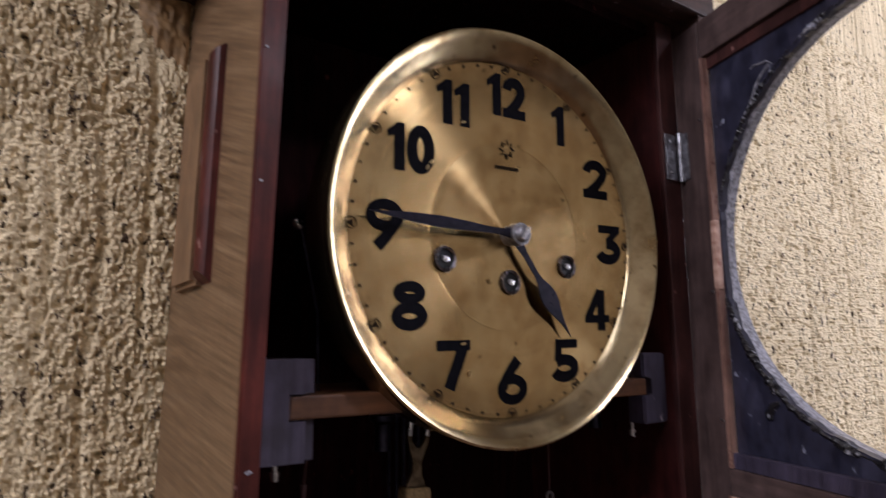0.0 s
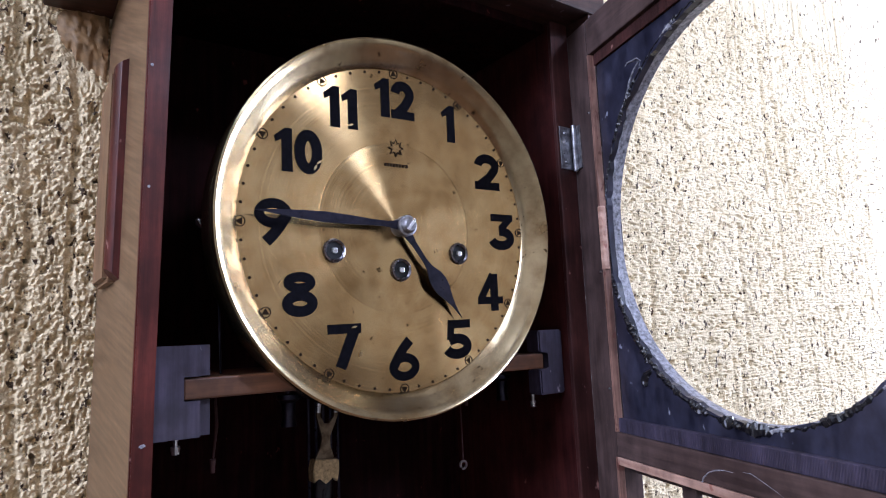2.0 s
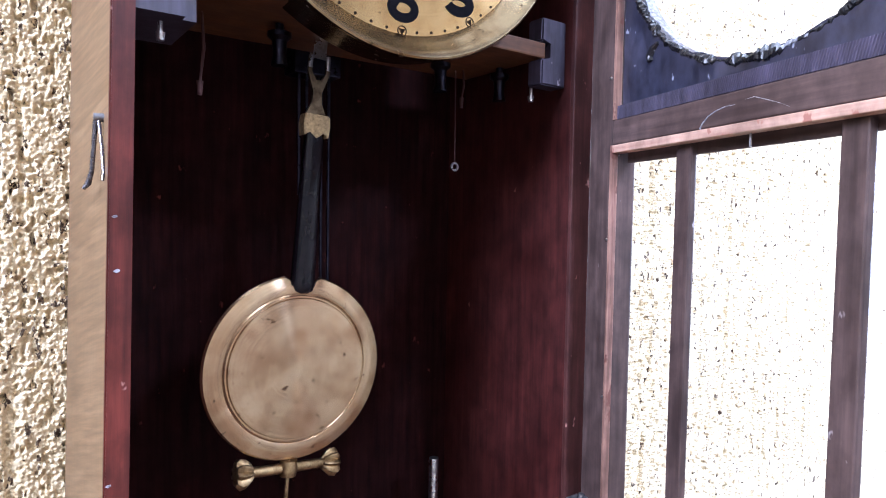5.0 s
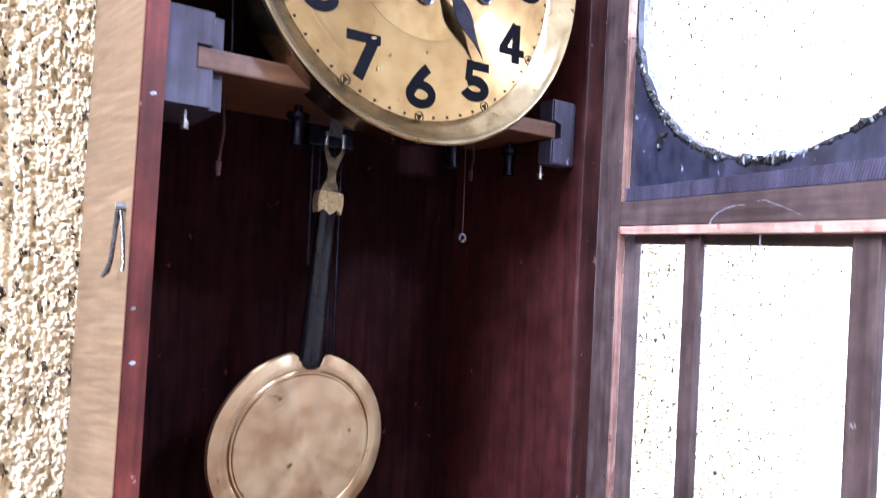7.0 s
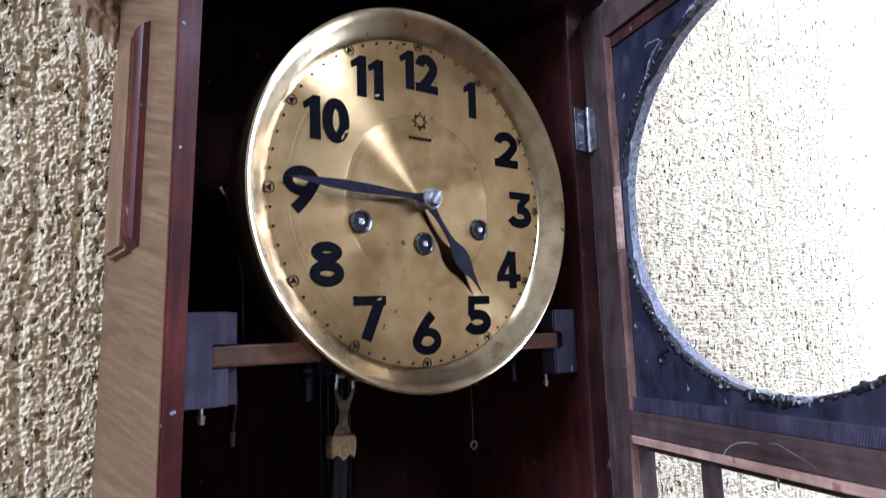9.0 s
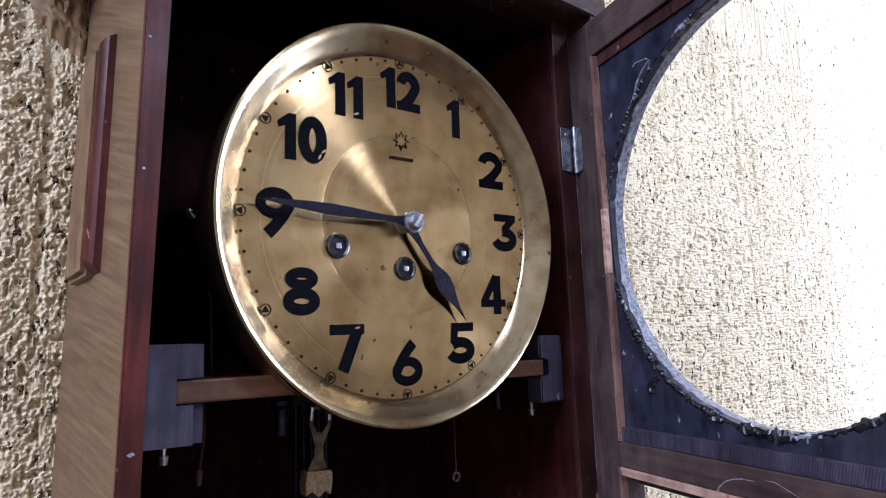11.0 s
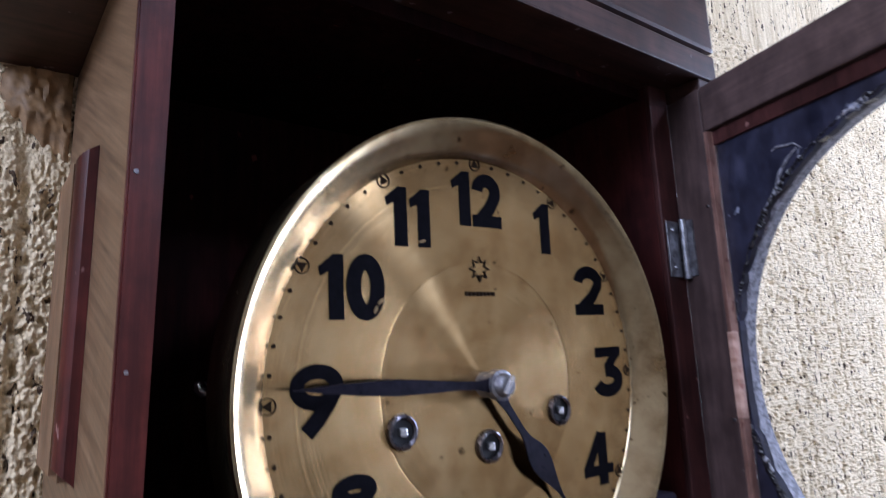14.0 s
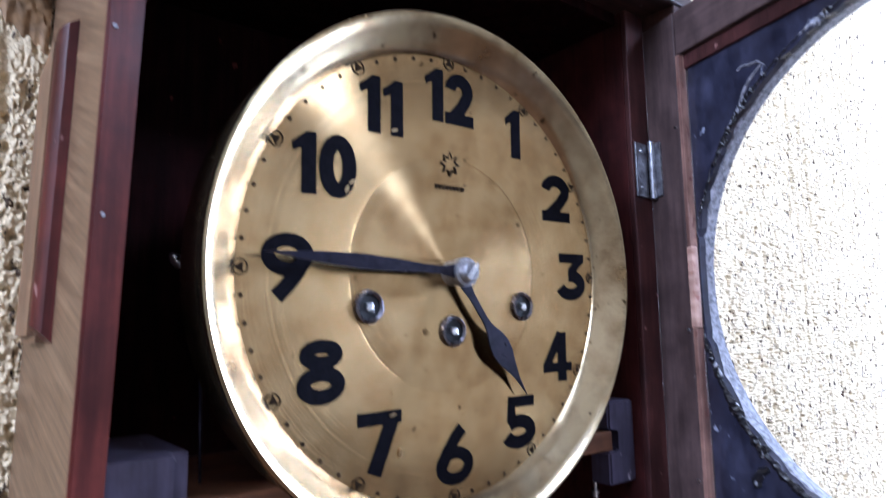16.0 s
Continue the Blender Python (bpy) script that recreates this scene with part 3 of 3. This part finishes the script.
def curl(points, r):
    return tube([(u, 0.0043, z) for u, z in points], [r * (0.6 + 0.8 * abs(math.sin(2.3 * k))) for k in range(len(points))], 6)


# flakes of paint lifted from the mask
part("paint_curl", curl([(0.0585, 1.7000), (0.0615, 1.7012), (0.0660, 1.7003), (0.0705, 1.7000), (0.0745, 1.6965)], 0.0005), M_PUTTY, door, "lifted curl of pale paint")
part("paint_curl", curl([(0.0720, 1.6975), (0.0660, 1.6935), (0.0610, 1.6880), (0.0585, 1.6830), (0.0545, 1.6780), (0.0500, 1.6730)], 0.0006), M_PUTTY, door, "lifted curl of pale paint")
part("putty_lump", curl([(0.0585, 1.5125), (0.0545, 1.5105), (0.0515, 1.5065), (0.0520, 1.5035)], 0.0019), M_TAR, door, "lump of black putty")
for u0, u1 in ((0.0745, 0.0860), (0.1728, 0.1852)):
    part("glazing_bar", box(u0, u1, 0.006, 0.0105, 1.1502, 1.4533, 0.001), M_DOOR, door)
part("rebate", box(0.0234, DW - 0.0234, 0.0108, 0.0135, 1.4478, 1.4560, 0.0006), M_RAIL, door)
part("scratch", tube([(0.0995, 0.0, 1.4585), (0.1010, 0.0, 1.4610), (0.1047, 0.0, 1.4640), (0.1100, 0.0, 1.4660), (0.1157, 0.0, 1.4671), (0.1225, 0.0, 1.4672)], [0.0005, 0.0004, 0.0003, 0.00035, 0.00025, 0.0001], 6), M_PUTTY, door, "whitish scratch")
part("scratch", tube([(0.128, 0.0001, 1.4686), (0.134, 0.0001, 1.4688), (0.142, 0.0001, 1.4660), (0.1484, 0.0001, 1.4636), (0.1557, 0.0001, 1.4602)], [0.0001, 0.0003, 0.0002, 0.00015, 0.0001], 6), M_PUTTY, door, "whitish scratch")
part("pin", tube([(0.1275, 0.005, 1.4535), (0.1275, 0.005, 1.4472)], 0.0006, 8), M_IRON, door)


for z in (1.683, 1.575, 1.50, 1.40, 1.30):
    part("nail", tube([(0.0195, 0.0002, z), (0.0195, -0.0008, z)], [0.0010, 0.0007], 8), M_STEEL, door, smooth=True)


def hinge(z0, z1):
    knuckle = part("hinge", tube([(0.1412, -0.0065, z0), (0.1412, -0.0065, z1)], 0.0019, 12), M_IRON, clock, "small steel butt hinge", smooth=True)
    part("leaf", box(0.1300, 0.1405, -0.0042, -0.0031, z0 + 0.001, z1 - 0.001, 0.0003), M_IRON, knuckle)
    b = box(0.0, 0.0075, -0.0012, -0.0001, z0 + 0.001, z1 - 0.001, 0.0003)
    leaf = part("leaf", b, M_IRON, knuckle)
    leaf.matrix_local = DOOR_AT
    for z in (z0 + 0.006, z1 - 0.006):
        part("screw", tube([(0.1345, -0.0041, z), (0.1345, -0.0052, z)], [0.0014, 0.0010]), M_IRON, knuckle, smooth=True)


hinge(1.6475, 1.6800)
hinge(1.1950, 1.2300)

# ---- movement with dial ----
TILT = Matrix.Translation((0, 0, 1.6)) @ Matrix.Rotation(radians(1.8), 4, "X") @ Matrix.Rotation(radians(-1.2), 4, "Y")
movement = thing("clock_movement", "round brass clock face and movement on a wooden seat board", "clock movement", TILT)
bezel = part("bezel", lathe([(0.0915, 0.0004), (0.0922, -0.0012), (0.0960, -0.0040), (0.1005, -0.0085), (0.1030, -0.0108), (0.1046, -0.0116), (0.1056, -0.0110), (0.1060, -0.0096), (0.1054, -0.0070), (0.1046, 0.000), (0.1042, 0.016), (0.1020, 0.016), (0.1000, 0.003), (0.0970, 0.0015)], 160, closed=True), M_BEZEL, movement, "tarnished brass rim", smooth=True)
dial = part("dial", lathe([(0.0488, 0.0012), (0.0488, 0.0002), (0.0494, 0.0), (0.094, 0.0), (0.094, 0.0014), (0.0488, 0.0020)], 128), M_DIAL, movement, "circularly brushed gilt dial with dark numerals", smooth=True)
part("dial_centre", lathe([(0.0, 0.0007), (0.0300, 0.0006), (0.0490, 0.0003), (0.0492, 0.0016), (0.0, 0.0022)], 128), M_CENTRE, dial, "slightly sunk brushed centre disc", smooth=True)
part("plate", box(-0.050, 0.050, 0.012, 0.016, -0.070, 0.066), M_BLUED, movement, "dull movement plate")
part("plate", box(-0.050, 0.050, 0.058, 0.062, -0.070, 0.066), M_BLUED, movement, "dull movement plate")
for k, (x, z) in enumerate(((-0.03, -0.01), (0.0, -0.02), (0.03, -0.01))):
    part("spring_barrel", lathe([(0.0, 0.018), (0.024, 0.018), (0.025, 0.02), (0.025, 0.05), (0.0, 0.05)], 40), M_BRASS, movement, smooth=True).matrix_local = Matrix.Translation((x * 1.6, 0.0, z))
lever = part("lever", tube([(-0.050, 0.045, 0.004), (-0.096, 0.045, 0.004)], 0.0008, 10), M_BLUED, movement, "thin dark lever", smooth=True)
part("lever_end", tube([(-0.0955, 0.045, 0.004), (-0.0965, 0.044, 0.004), (-0.0985, 0.0435, 0.0055), (-0.0995, 0.043, 0.0065)], [0.001, 0.0026, 0.0022, 0.001], 12), M_STEEL, lever, "bright steel end", smooth=True)

part("lifting_wire", tube([(-0.0915, 0.030, -0.0755), (-0.0918, 0.031, -0.04), (-0.0960, 0.043, 0.003)], 0.0006, 8), M_BLUED, movement, "thin dark wire", smooth=True)


def ribbon(bm, pts, wide, y, closed=False):
    """A flat band of the given width along points of x and z."""
    n, rows = len(pts), []
    for k, p in enumerate(pts):
        a = pts[(k - 1) % n] if closed or k else p
        b = pts[(k + 1) % n] if closed or k < n - 1 else p
        d = Vector((b[0] - a[0], b[1] - a[1])).normalized()
        o = Vector((-d.y, d.x)) * wide / 2
        rows.append([bm.verts.new((p[0] + q * o.x, yy, p[1] + q * o.y)) for q, yy in ((1, y), (-1, y), (-1, 0.0), (1, 0.0))])
    for k in range(n if closed else n - 1):
        a, b = rows[k], rows[(k + 1) % n]
        for i in range(4):
            bm.faces.new((a[i], a[(i + 1) % 4], b[(i + 1) % 4], b[i]))
    if not closed:
        bm.faces.new(rows[0])
        bm.faces.new(rows[-1][::-1])


def arc(cx, cz, rx, rz, a0, a1, n=22):
    return [(cx + rx * math.cos(radians(a0 + (a1 - a0) * k / n)), cz + rz * math.sin(radians(a0 + (a1 - a0) * k / n))) for k in range(n + 1)]


def digit_strokes(d, w):
    """Centre lines of a heavy sans digit in a box w wide and 1 high: (points, closed, width)."""
    t = 0.25
    h = t / 2
    ring6 = [(arc(w / 2, 0.33, w / 2 - 0.108, 0.33 - 0.105, 0, 345, 23), True, 0.215), ([(w * 0.70, 0.97), (w * 0.50, 0.80), (w * 0.30, 0.58), (h * 1.02, 0.36)], False, t * 0.98)]
    return {
        "0": [(arc(w / 2, 0.5, w / 2 - h, 0.5 - h * 0.8, 0, 345, 23), True, t)],
        "1": [([(w - t, 0.0), (w, 0.0), (w, 1.0), (w - 0.17, 1.0), (0.0, 0.80), (0.03, 0.665), (w - t, 0.735)], None, 0)],
        "2": [(arc(w / 2, 0.66, w / 2 - h, 0.34 - h, 175, -25) + [(w * 0.60, 0.36), (h + 0.05, 0.12)], False, t), ([(0.0, 0.11), (w, 0.11)], False, 0.22)],
        "3": [([(0.05, 1 - 0.10), (w * 0.97, 1 - 0.10)], False, 0.20), ([(w * 0.84, 0.88), (w * 0.46, 0.585)], False, 0.20), (arc(w * 0.46, 0.325, w * 0.54 - h, 0.325 - h, 100, -165), False, t)],
        "4": [([(w * 0.62, 0.98), (0.10, 0.33)], False, 0.21), ([(0.0, 0.285), (w, 0.285)], False, 0.19), ([(w * 0.66, 0.0), (w * 0.66, 1.0)], False, t)],
        "5": [([(w * 0.16, 1 - 0.105), (w * 0.97, 1 - 0.105)], False, 0.21), ([(w * 0.27, 1.0), (w * 0.22, 0.50)], False, 0.20), (arc(w * 0.46, 0.325, w * 0.54 - h, 0.325 - h, 135, -160), False, t)],
        "6": ring6,
        "7": [([(0.0, 1 - 0.11), (w, 1 - 0.11)], False, 0.22), ([(w - 0.15, 0.92), (w * 0.36, 0.0)], False, 0.27)],
        "8": [(arc(w / 2, 0.295, w / 2 - h, 0.295 - 0.115, 0, 345, 23), True, 0.235), (arc(w / 2, 0.765, w / 2 - h - 0.035, 0.235 - 0.105, 0, 345, 23), True, 0.215)],
        "9": [([(w - x, 1 - z) for x, z in pts], closed, wide) for pts, closed, wide in ring6],
    }[d]


NUMERALS = [("12", 0.0002, 0.0751), ("1", 0.0375, 0.0655), ("2", 0.0660, 0.0380), ("3", 0.0759, 0.0), ("4", 0.0641, -0.0379), ("5", 0.0379, -0.0651), ("6", 0.0005, -0.0742), ("7", -0.0355, -0.0641), ("8", -0.0599, -0.0365), ("9", -0.0731, 0.0008), ("10", -0.0589, 0.0381), ("11", -0.0343, 0.0651)]


def numeral(text, x, z):
    size, bm, at = 0.0228, bmesh.new(), 0.0
    widths = [0.42 if d == "1" else (0.68 if len(text) > 1 else 0.85) for d in text]
    total = sum(widths) + 0.05 * (len(text) - 1)
    step = 0
    for d, w in zip(text, widths):
        for pts, closed, wide in digit_strokes(d, w):
            step += 1
            if closed is None:
                prism([(x + (at + px - total / 2) * size, z + (pz - 0.5) * size) for px, pz in pts], -0.00026, 0.0, bm)
                continue
            ribbon(bm, [(x + (at + px - total / 2) * size, z + (pz - 0.5) * size) for px, pz in pts], wide * size, -0.00022 - 0.00004 * step, closed)
        at += w + 0.05
    return part("numeral", bm, M_INK, dial, "blue-black numeral " + text)


for text, x, z in NUMERALS:
    numeral(text, x, z)


track = bmesh.new()
for k in range(60):
    a = radians(6 * k)
    if k % 5:
        n, x, z, r = 8, 0.09 * math.sin(a), 0.09 * math.cos(a), 0.00075
        prism([(x + r * math.sin(2 * math.pi * i / n), z + r * math.cos(2 * math.pi * i / n)) for i in range(n)], -0.0003, 0.0, track)
tagged(part("minute_dots", track, M_MARK, dial, "dark minute dots"), kind="stuff")
for k in range(12):
    a = radians(30 * k)
    bm = lathe([(0.0024, 0.0), (0.0024, -0.0003), (0.0028, -0.0003), (0.0028, 0.0)], 24)
    prism([(0.0021 * math.sin(radians(120 * i)), 0.0021 * math.cos(radians(120 * i))) for i in range(3)], -0.0003, 0.0, bm)
    part("five_minute_mark", bm, M_MARK, dial).matrix_local = Matrix.Translation((0.09 * math.sin(a), 0, 0.09 * math.cos(a))) @ Matrix.Rotation(-0.0 + a, 4, "Y")

for x, z, a in ((-0.0478, 0.0330, 35), (-0.0500, 0.0300, 60), (-0.0285, 0.0560, 15), (-0.0268, -0.0690, 70), (-0.0300, -0.0545, 10)):
    part("bare_flake", prism([(-0.0016, -0.0003), (0.0004, -0.0006), (0.0018, 0.0001), (0.0006, 0.0006), (-0.0012, 0.0004)], -0.00075, -0.0002), M_BRASS, dial, "bare brass where the enamel chipped").matrix_local = Matrix.Translation((x, 0, z)) @ Matrix.Rotation(radians(-a), 4, "Y")

# maker's mark: a plain eight-pointed outline and a row of bars
bm = bmesh.new()
for k in range(16):
    a0, a1 = math.pi * k / 8, math.pi * (k + 1) / 8
    p = [((0.0053, 0.0030)[(k + i) % 2], (a0, a1)[i]) for i in range(2)]
    o = [(r * math.sin(a), 0.0462 + r * math.cos(a)) for r, a in p]
    i_ = [((r - 0.0005) * math.sin(a), 0.0462 + (r - 0.0005) * math.cos(a)) for r, a in p]
    prism([o[0], o[1], i_[1], i_[0]], -0.0003, 0.0006, bm)
for k in range(8):
    x = -0.0076 + k * 0.0020
    prism([(x, 0.0352), (x + 0.0011, 0.0352), (x + 0.0011, 0.0369), (x, 0.0369)], -0.0001, 0.0006, bm)
part("maker_mark", bm, M_MARK, dial, "small printed star over a row of bars")
for x, z in ((-0.0402, -0.0138), (0.0006, -0.0240), (0.0412, -0.0142)):
    at = Matrix.Translation((x, 0, z))
    eye = part("winding_hole", lathe([(0.0046, 0.002), (0.0046, -0.0006), (0.0054, -0.0014), (0.0062, -0.0010), (0.0066, 0.0004), (0.0066, 0.001)], 40), M_GROMMET, dial, "dark steel grommet of a winding hole", smooth=True)
    eye.matrix_local = at
    # black disc on the face stands for the shade inside the hole
    shade_disc = part("hole_shade_disc", lathe([(0.0, 0.0002), (0.0046, 0.0002), (0.0046, 0.0006), (0.0, 0.0006)], 32), M_BLACK, dial)
    shade_disc.matrix_local = at
    arbor = part("winding_square", box(-0.0015, 0.0015, -0.0012, 0.0004, -0.0015, 0.0015, 0.0004), M_STEEL, dial, "square steel arbor")
    arbor.matrix_local = at


def pointer(name, outline, y0, y1, degrees, label):
    bm = prism(outline + [(-x, z) for x, z in outline[::-1] if abs(x) > 1e-6], y0, y1)
    bmesh.ops.bevel(bm, geom=bm.edges[:], offset=0.0002, segments=1, affect="EDGES")
    ob = part(name, bm, M_BLUED, movement, label)
    ob.matrix_local = Matrix.Rotation(radians(degrees), 4, "Y")
    return ob


pointer("minute_pointer", [(0.0032, -0.004), (0.0036, 0.0), (0.0026, 0.006), (0.0014, 0.011), (0.0016, 0.020), (0.0024, 0.034), (0.0028, 0.048), (0.0022, 0.062), (0.0010, 0.076), (0.0, 0.0855)], -0.0086, -0.0078, 273.2, "long tapered blued steel pointer at three quarters past")
pointer("hour_pointer", [(0.0036, -0.004), (0.0040, 0.0), (0.0026, 0.006), (0.0016, 0.012), (0.0014, 0.024), (0.0020, 0.029), (0.0048, 0.0345), (0.0056, 0.039), (0.0050, 0.044), (0.0024, 0.051), (0.0010, 0.056), (0.0, 0.0655)], -0.0050, -0.0042, 144.0, "short spade-shaped blued steel pointer before five")
part("centre_boss", lathe([(0.0, -0.0135), (0.0032, -0.0135), (0.0042, -0.0125), (0.0046, -0.0105), (0.0058, -0.0100), (0.0058, -0.0055), (0.0050, -0.005), (0.0050, 0.001)], 40), M_IRON, movement, "steel centre nut", smooth=True)
part("taper_pin", tube([(-0.0024, -0.0137, -0.003), (0.0024, -0.0137, 0.003)], [0.0007, 0.0011], 10), M_STEEL, movement, smooth=True)

# seat board and what hangs under it
board = thing("seat_board", "orange-brown wooden board carrying the movement, set in slotted blocks", "shelf")
part("plank", box(-0.1132, 0.1120, 0.0075, 0.090, 1.5140, 1.5238, 0.001), M_SEAT, board)


def hammer():
    return lathe([(0.0, 0.0), (0.0022, 0.0), (0.0022, 0.004), (0.0065, 0.0045), (0.0065, 0.007), (0.004, 0.009), (0.0034, 0.016), (0.0045, 0.022), (0.0, 0.022)], 24)


for x, y in ((-0.049, 0.045), (0.057, 0.045), (0.106, 0.045)):
    knob = part("board_nut", hammer(), M_BLUED, board, "dark turned nut", smooth=True)
    knob.matrix_local = Matrix.Translation((x, y, 1.5138)) @ Matrix.Rotation(radians(-90), 4, "X")
rods = thing("chime_rods", "bundle of thin dark chime rods hanging beneath the board", "chime rods")
part("rod_block", box(-0.020, 0.012, 0.094, 0.112, 1.502, 1.540), M_BLUED, rods, "dark iron block")
for k, end in enumerate((1.425, 1.403, 1.381, 1.365, 1.352)):
    part("chime_rod", tube([(-0.0145 + 0.0052 * k, 0.100, 1.503), (-0.0145 + 0.0052 * k, 0.100, end)], 0.0011, 8), M_BLUED, rods, smooth=True)
cord = thing("pull_cord", "thin dark cord with a small ring, hanging under the board", "cord")
part("string", tube([(0.0875, 0.070, 1.5138), (0.0878, 0.070, 1.485), (0.088, 0.070, 1.4505)], 0.0005, 8), M_CORD, cord)
part("ring", lathe([(0.0020, -0.0007), (0.0032, -0.0007), (0.0032, 0.0007), (0.0020, 0.0007)], 24, closed=True), M_STEEL, cord, "small pale ring", smooth=True).matrix_local = Matrix.Translation((0.088, 0.070, 1.4475))
for x, y, z in ((0.091, 0.066, 1.494), (-0.088, 0.05, 1.478)):
    c2 = thing("loose_cord", "short knotted end of dark red cord under the board", "cord")
    part("string", tube([(x, y, 1.5138), (x + 0.001, y, (1.5138 + z) / 2), (x - 0.001, y, z)], [0.0006, 0.0009, 0.0006], 8), M_CORD, c2)
    part("knot", tube([(x - 0.001, y, z + 0.001), (x - 0.001, y, z - 0.006)], [0.0017, 0.0011], 10), M_CORD, c2, smooth=True)

# ---- pendulum ----
pend = thing("pendulum", "pale brass pendulum disc on a black stick, hanging in the case", "pendulum", Matrix.Translation((-0.0145, 0.055, 1.590)) @ Matrix.Rotation(radians(4.3), 4, "Y") @ Matrix.Translation((0, 0, -0.070)))
fork = bmesh.new()
for s in (-1, 1):
    prism([(s * 0.0042, -0.018), (s * 0.0064, -0.018), (s * 0.0068, -0.026), (s * 0.0052, -0.031), (s * 0.0014, -0.031), (s * 0.0044, -0.0265)][::s], -0.001, 0.001, fork)
prism([(-0.0052, -0.0308), (0.0052, -0.0308), (0.0026, -0.038), (0.0030, -0.044), (0.0062, -0.051), (-0.0062, -0.051), (-0.0030, -0.044), (-0.0026, -0.038)], -0.001, 0.001, fork)
part("hanger", fork, M_DULL, pend, "forked dull brass hanger")
for s in (-1, 1):
    part("prong_tip", tube([(s * 0.0053, -0.0005, -0.0165), (s * 0.0055, -0.0005, -0.0245)], 0.0013, 10), M_STEEL, pend, "bright steel prong", smooth=True)
part("suspension", box(-0.004, 0.004, -0.0003, 0.0003, -0.0185, 0.01, 0), M_STEEL, pend)
cap = prism([(-0.0075, -0.0510), (0.0075, -0.0510), (0.0082, -0.057), (0.0074, -0.064), (0.004, -0.0605), (0.0, -0.0655), (-0.004, -0.0605), (-0.0074, -0.064), (-0.0082, -0.057)], -0.0042, 0.0042)
bmesh.ops.bevel(cap, geom=cap.edges[:], offset=0.0006, segments=2, affect="EDGES")
part("cap", cap, M_PALE, pend, "scalloped brass cap")
stick, rings = bmesh.new(), []
for z, half in ((-0.0575, 0.0058), (-0.1000, 0.0064), (-0.1480, 0.0071), (-0.1520, 0.0066), (-0.1535, 0.0048)):
    rings.append([stick.verts.new((half * math.copysign(abs(math.cos(a)) ** 0.7, math.cos(a)), 0.62 * half * math.copysign(abs(math.sin(a)) ** 0.8, math.sin(a)), z)) for a in (2 * math.pi * k / 28 for k in range(28))])
for a, b in zip(rings, rings[1:]):
    for k in range(28):
        stick.faces.new((a[k], a[(k + 1) % 28], b[(k + 1) % 28], b[k]))
stick.faces.new(rings[0])
stick.faces.new(rings[-1])
part("stick", stick, M_STICK, pend, "glossy black wooden stick", smooth=True)


def bob():
    """A thin lens of brass with a turned double groove; its top is notched for the stick."""
    prof = [(0.0, -0.0040), (0.012, -0.0040), (0.030, -0.0038), (0.0400, -0.0036), (0.0406, -0.0026), (0.0414, -0.0026), (0.0420, -0.0033), (0.0428, -0.0027), (0.0436, -0.0031), (0.048, -0.0026), (0.0525, -0.0016), (0.0535, -0.0004), (0.0535, 0.0006), (0.050, 0.0022), (0.0, 0.004)]
    bm = lathe(prof, 120)
    for v in bm.verts:
        dx, dz = v.co.x, v.co.z - 0.0535
        d = math.hypot(dx, dz)
        if d < 0.0088 and v.co.length > 0.03:
            v.co.z = 0.0535 - math.sqrt(max(0, 0.0088**2 - dx * dx))
    return bm


part("disc", bob(), M_BOB, pend, "round pale brass disc with a turned groove", smooth=True).matrix_local = Matrix.Translation((0, 0, -0.1965))
nut = part("rating_nut", tube([(-0.022, 0, -0.2545), (0.022, 0, -0.2545)], 0.003, 14), M_BRASS, pend, "brass adjusting bar with fluted ends", smooth=True)
for s in (-1, 1):
    bm, rings = bmesh.new(), []
    for x, r in ((0.0205, 0.0026), (0.0220, 0.0046), (0.0250, 0.0068), (0.0285, 0.0074), (0.0305, 0.0058), (0.0312, 0.0030)):
        rings.append([bm.verts.new((s * x, r * (1 + 0.16 * math.cos(9 * a)) * math.sin(a), -0.2545 + r * (1 + 0.16 * math.cos(9 * a)) * math.cos(a))) for a in (2 * math.pi * k / 54 for k in range(54))])
    for a, b in zip(rings, rings[1:]):
        for k in range(54):
            bm.faces.new((a[k], a[(k + 1) % 54], b[(k + 1) % 54], b[k]))
    bm.faces.new(rings[0])
    bm.faces.new(rings[-1])
    part("fluted_end", bm, M_BRASS, nut, smooth=True)
part("thread", tube([(0, 0, -0.2480), (0, 0, -0.2720)], 0.0012, 10), M_BRASS, nut, smooth=True)
part("nut_collar", lathe([(0.0, -0.0045), (0.0048, -0.0045), (0.0055, 0.0), (0.0048, 0.0045), (0.0, 0.0045)], 24), M_BRASS, nut, smooth=True).matrix_local = Matrix.Translation((0, 0, -0.2545)) @ Matrix.Rotation(radians(90), 4, "X")

post = thing("steel_post", "plain steel rod standing on the bottom board of the case", "rod")
part("rod", tube([(0.092, 0.095, 1.1222), (0.092, 0.095, 1.232)], 0.0035, 16), M_STEEL, post, smooth=True)
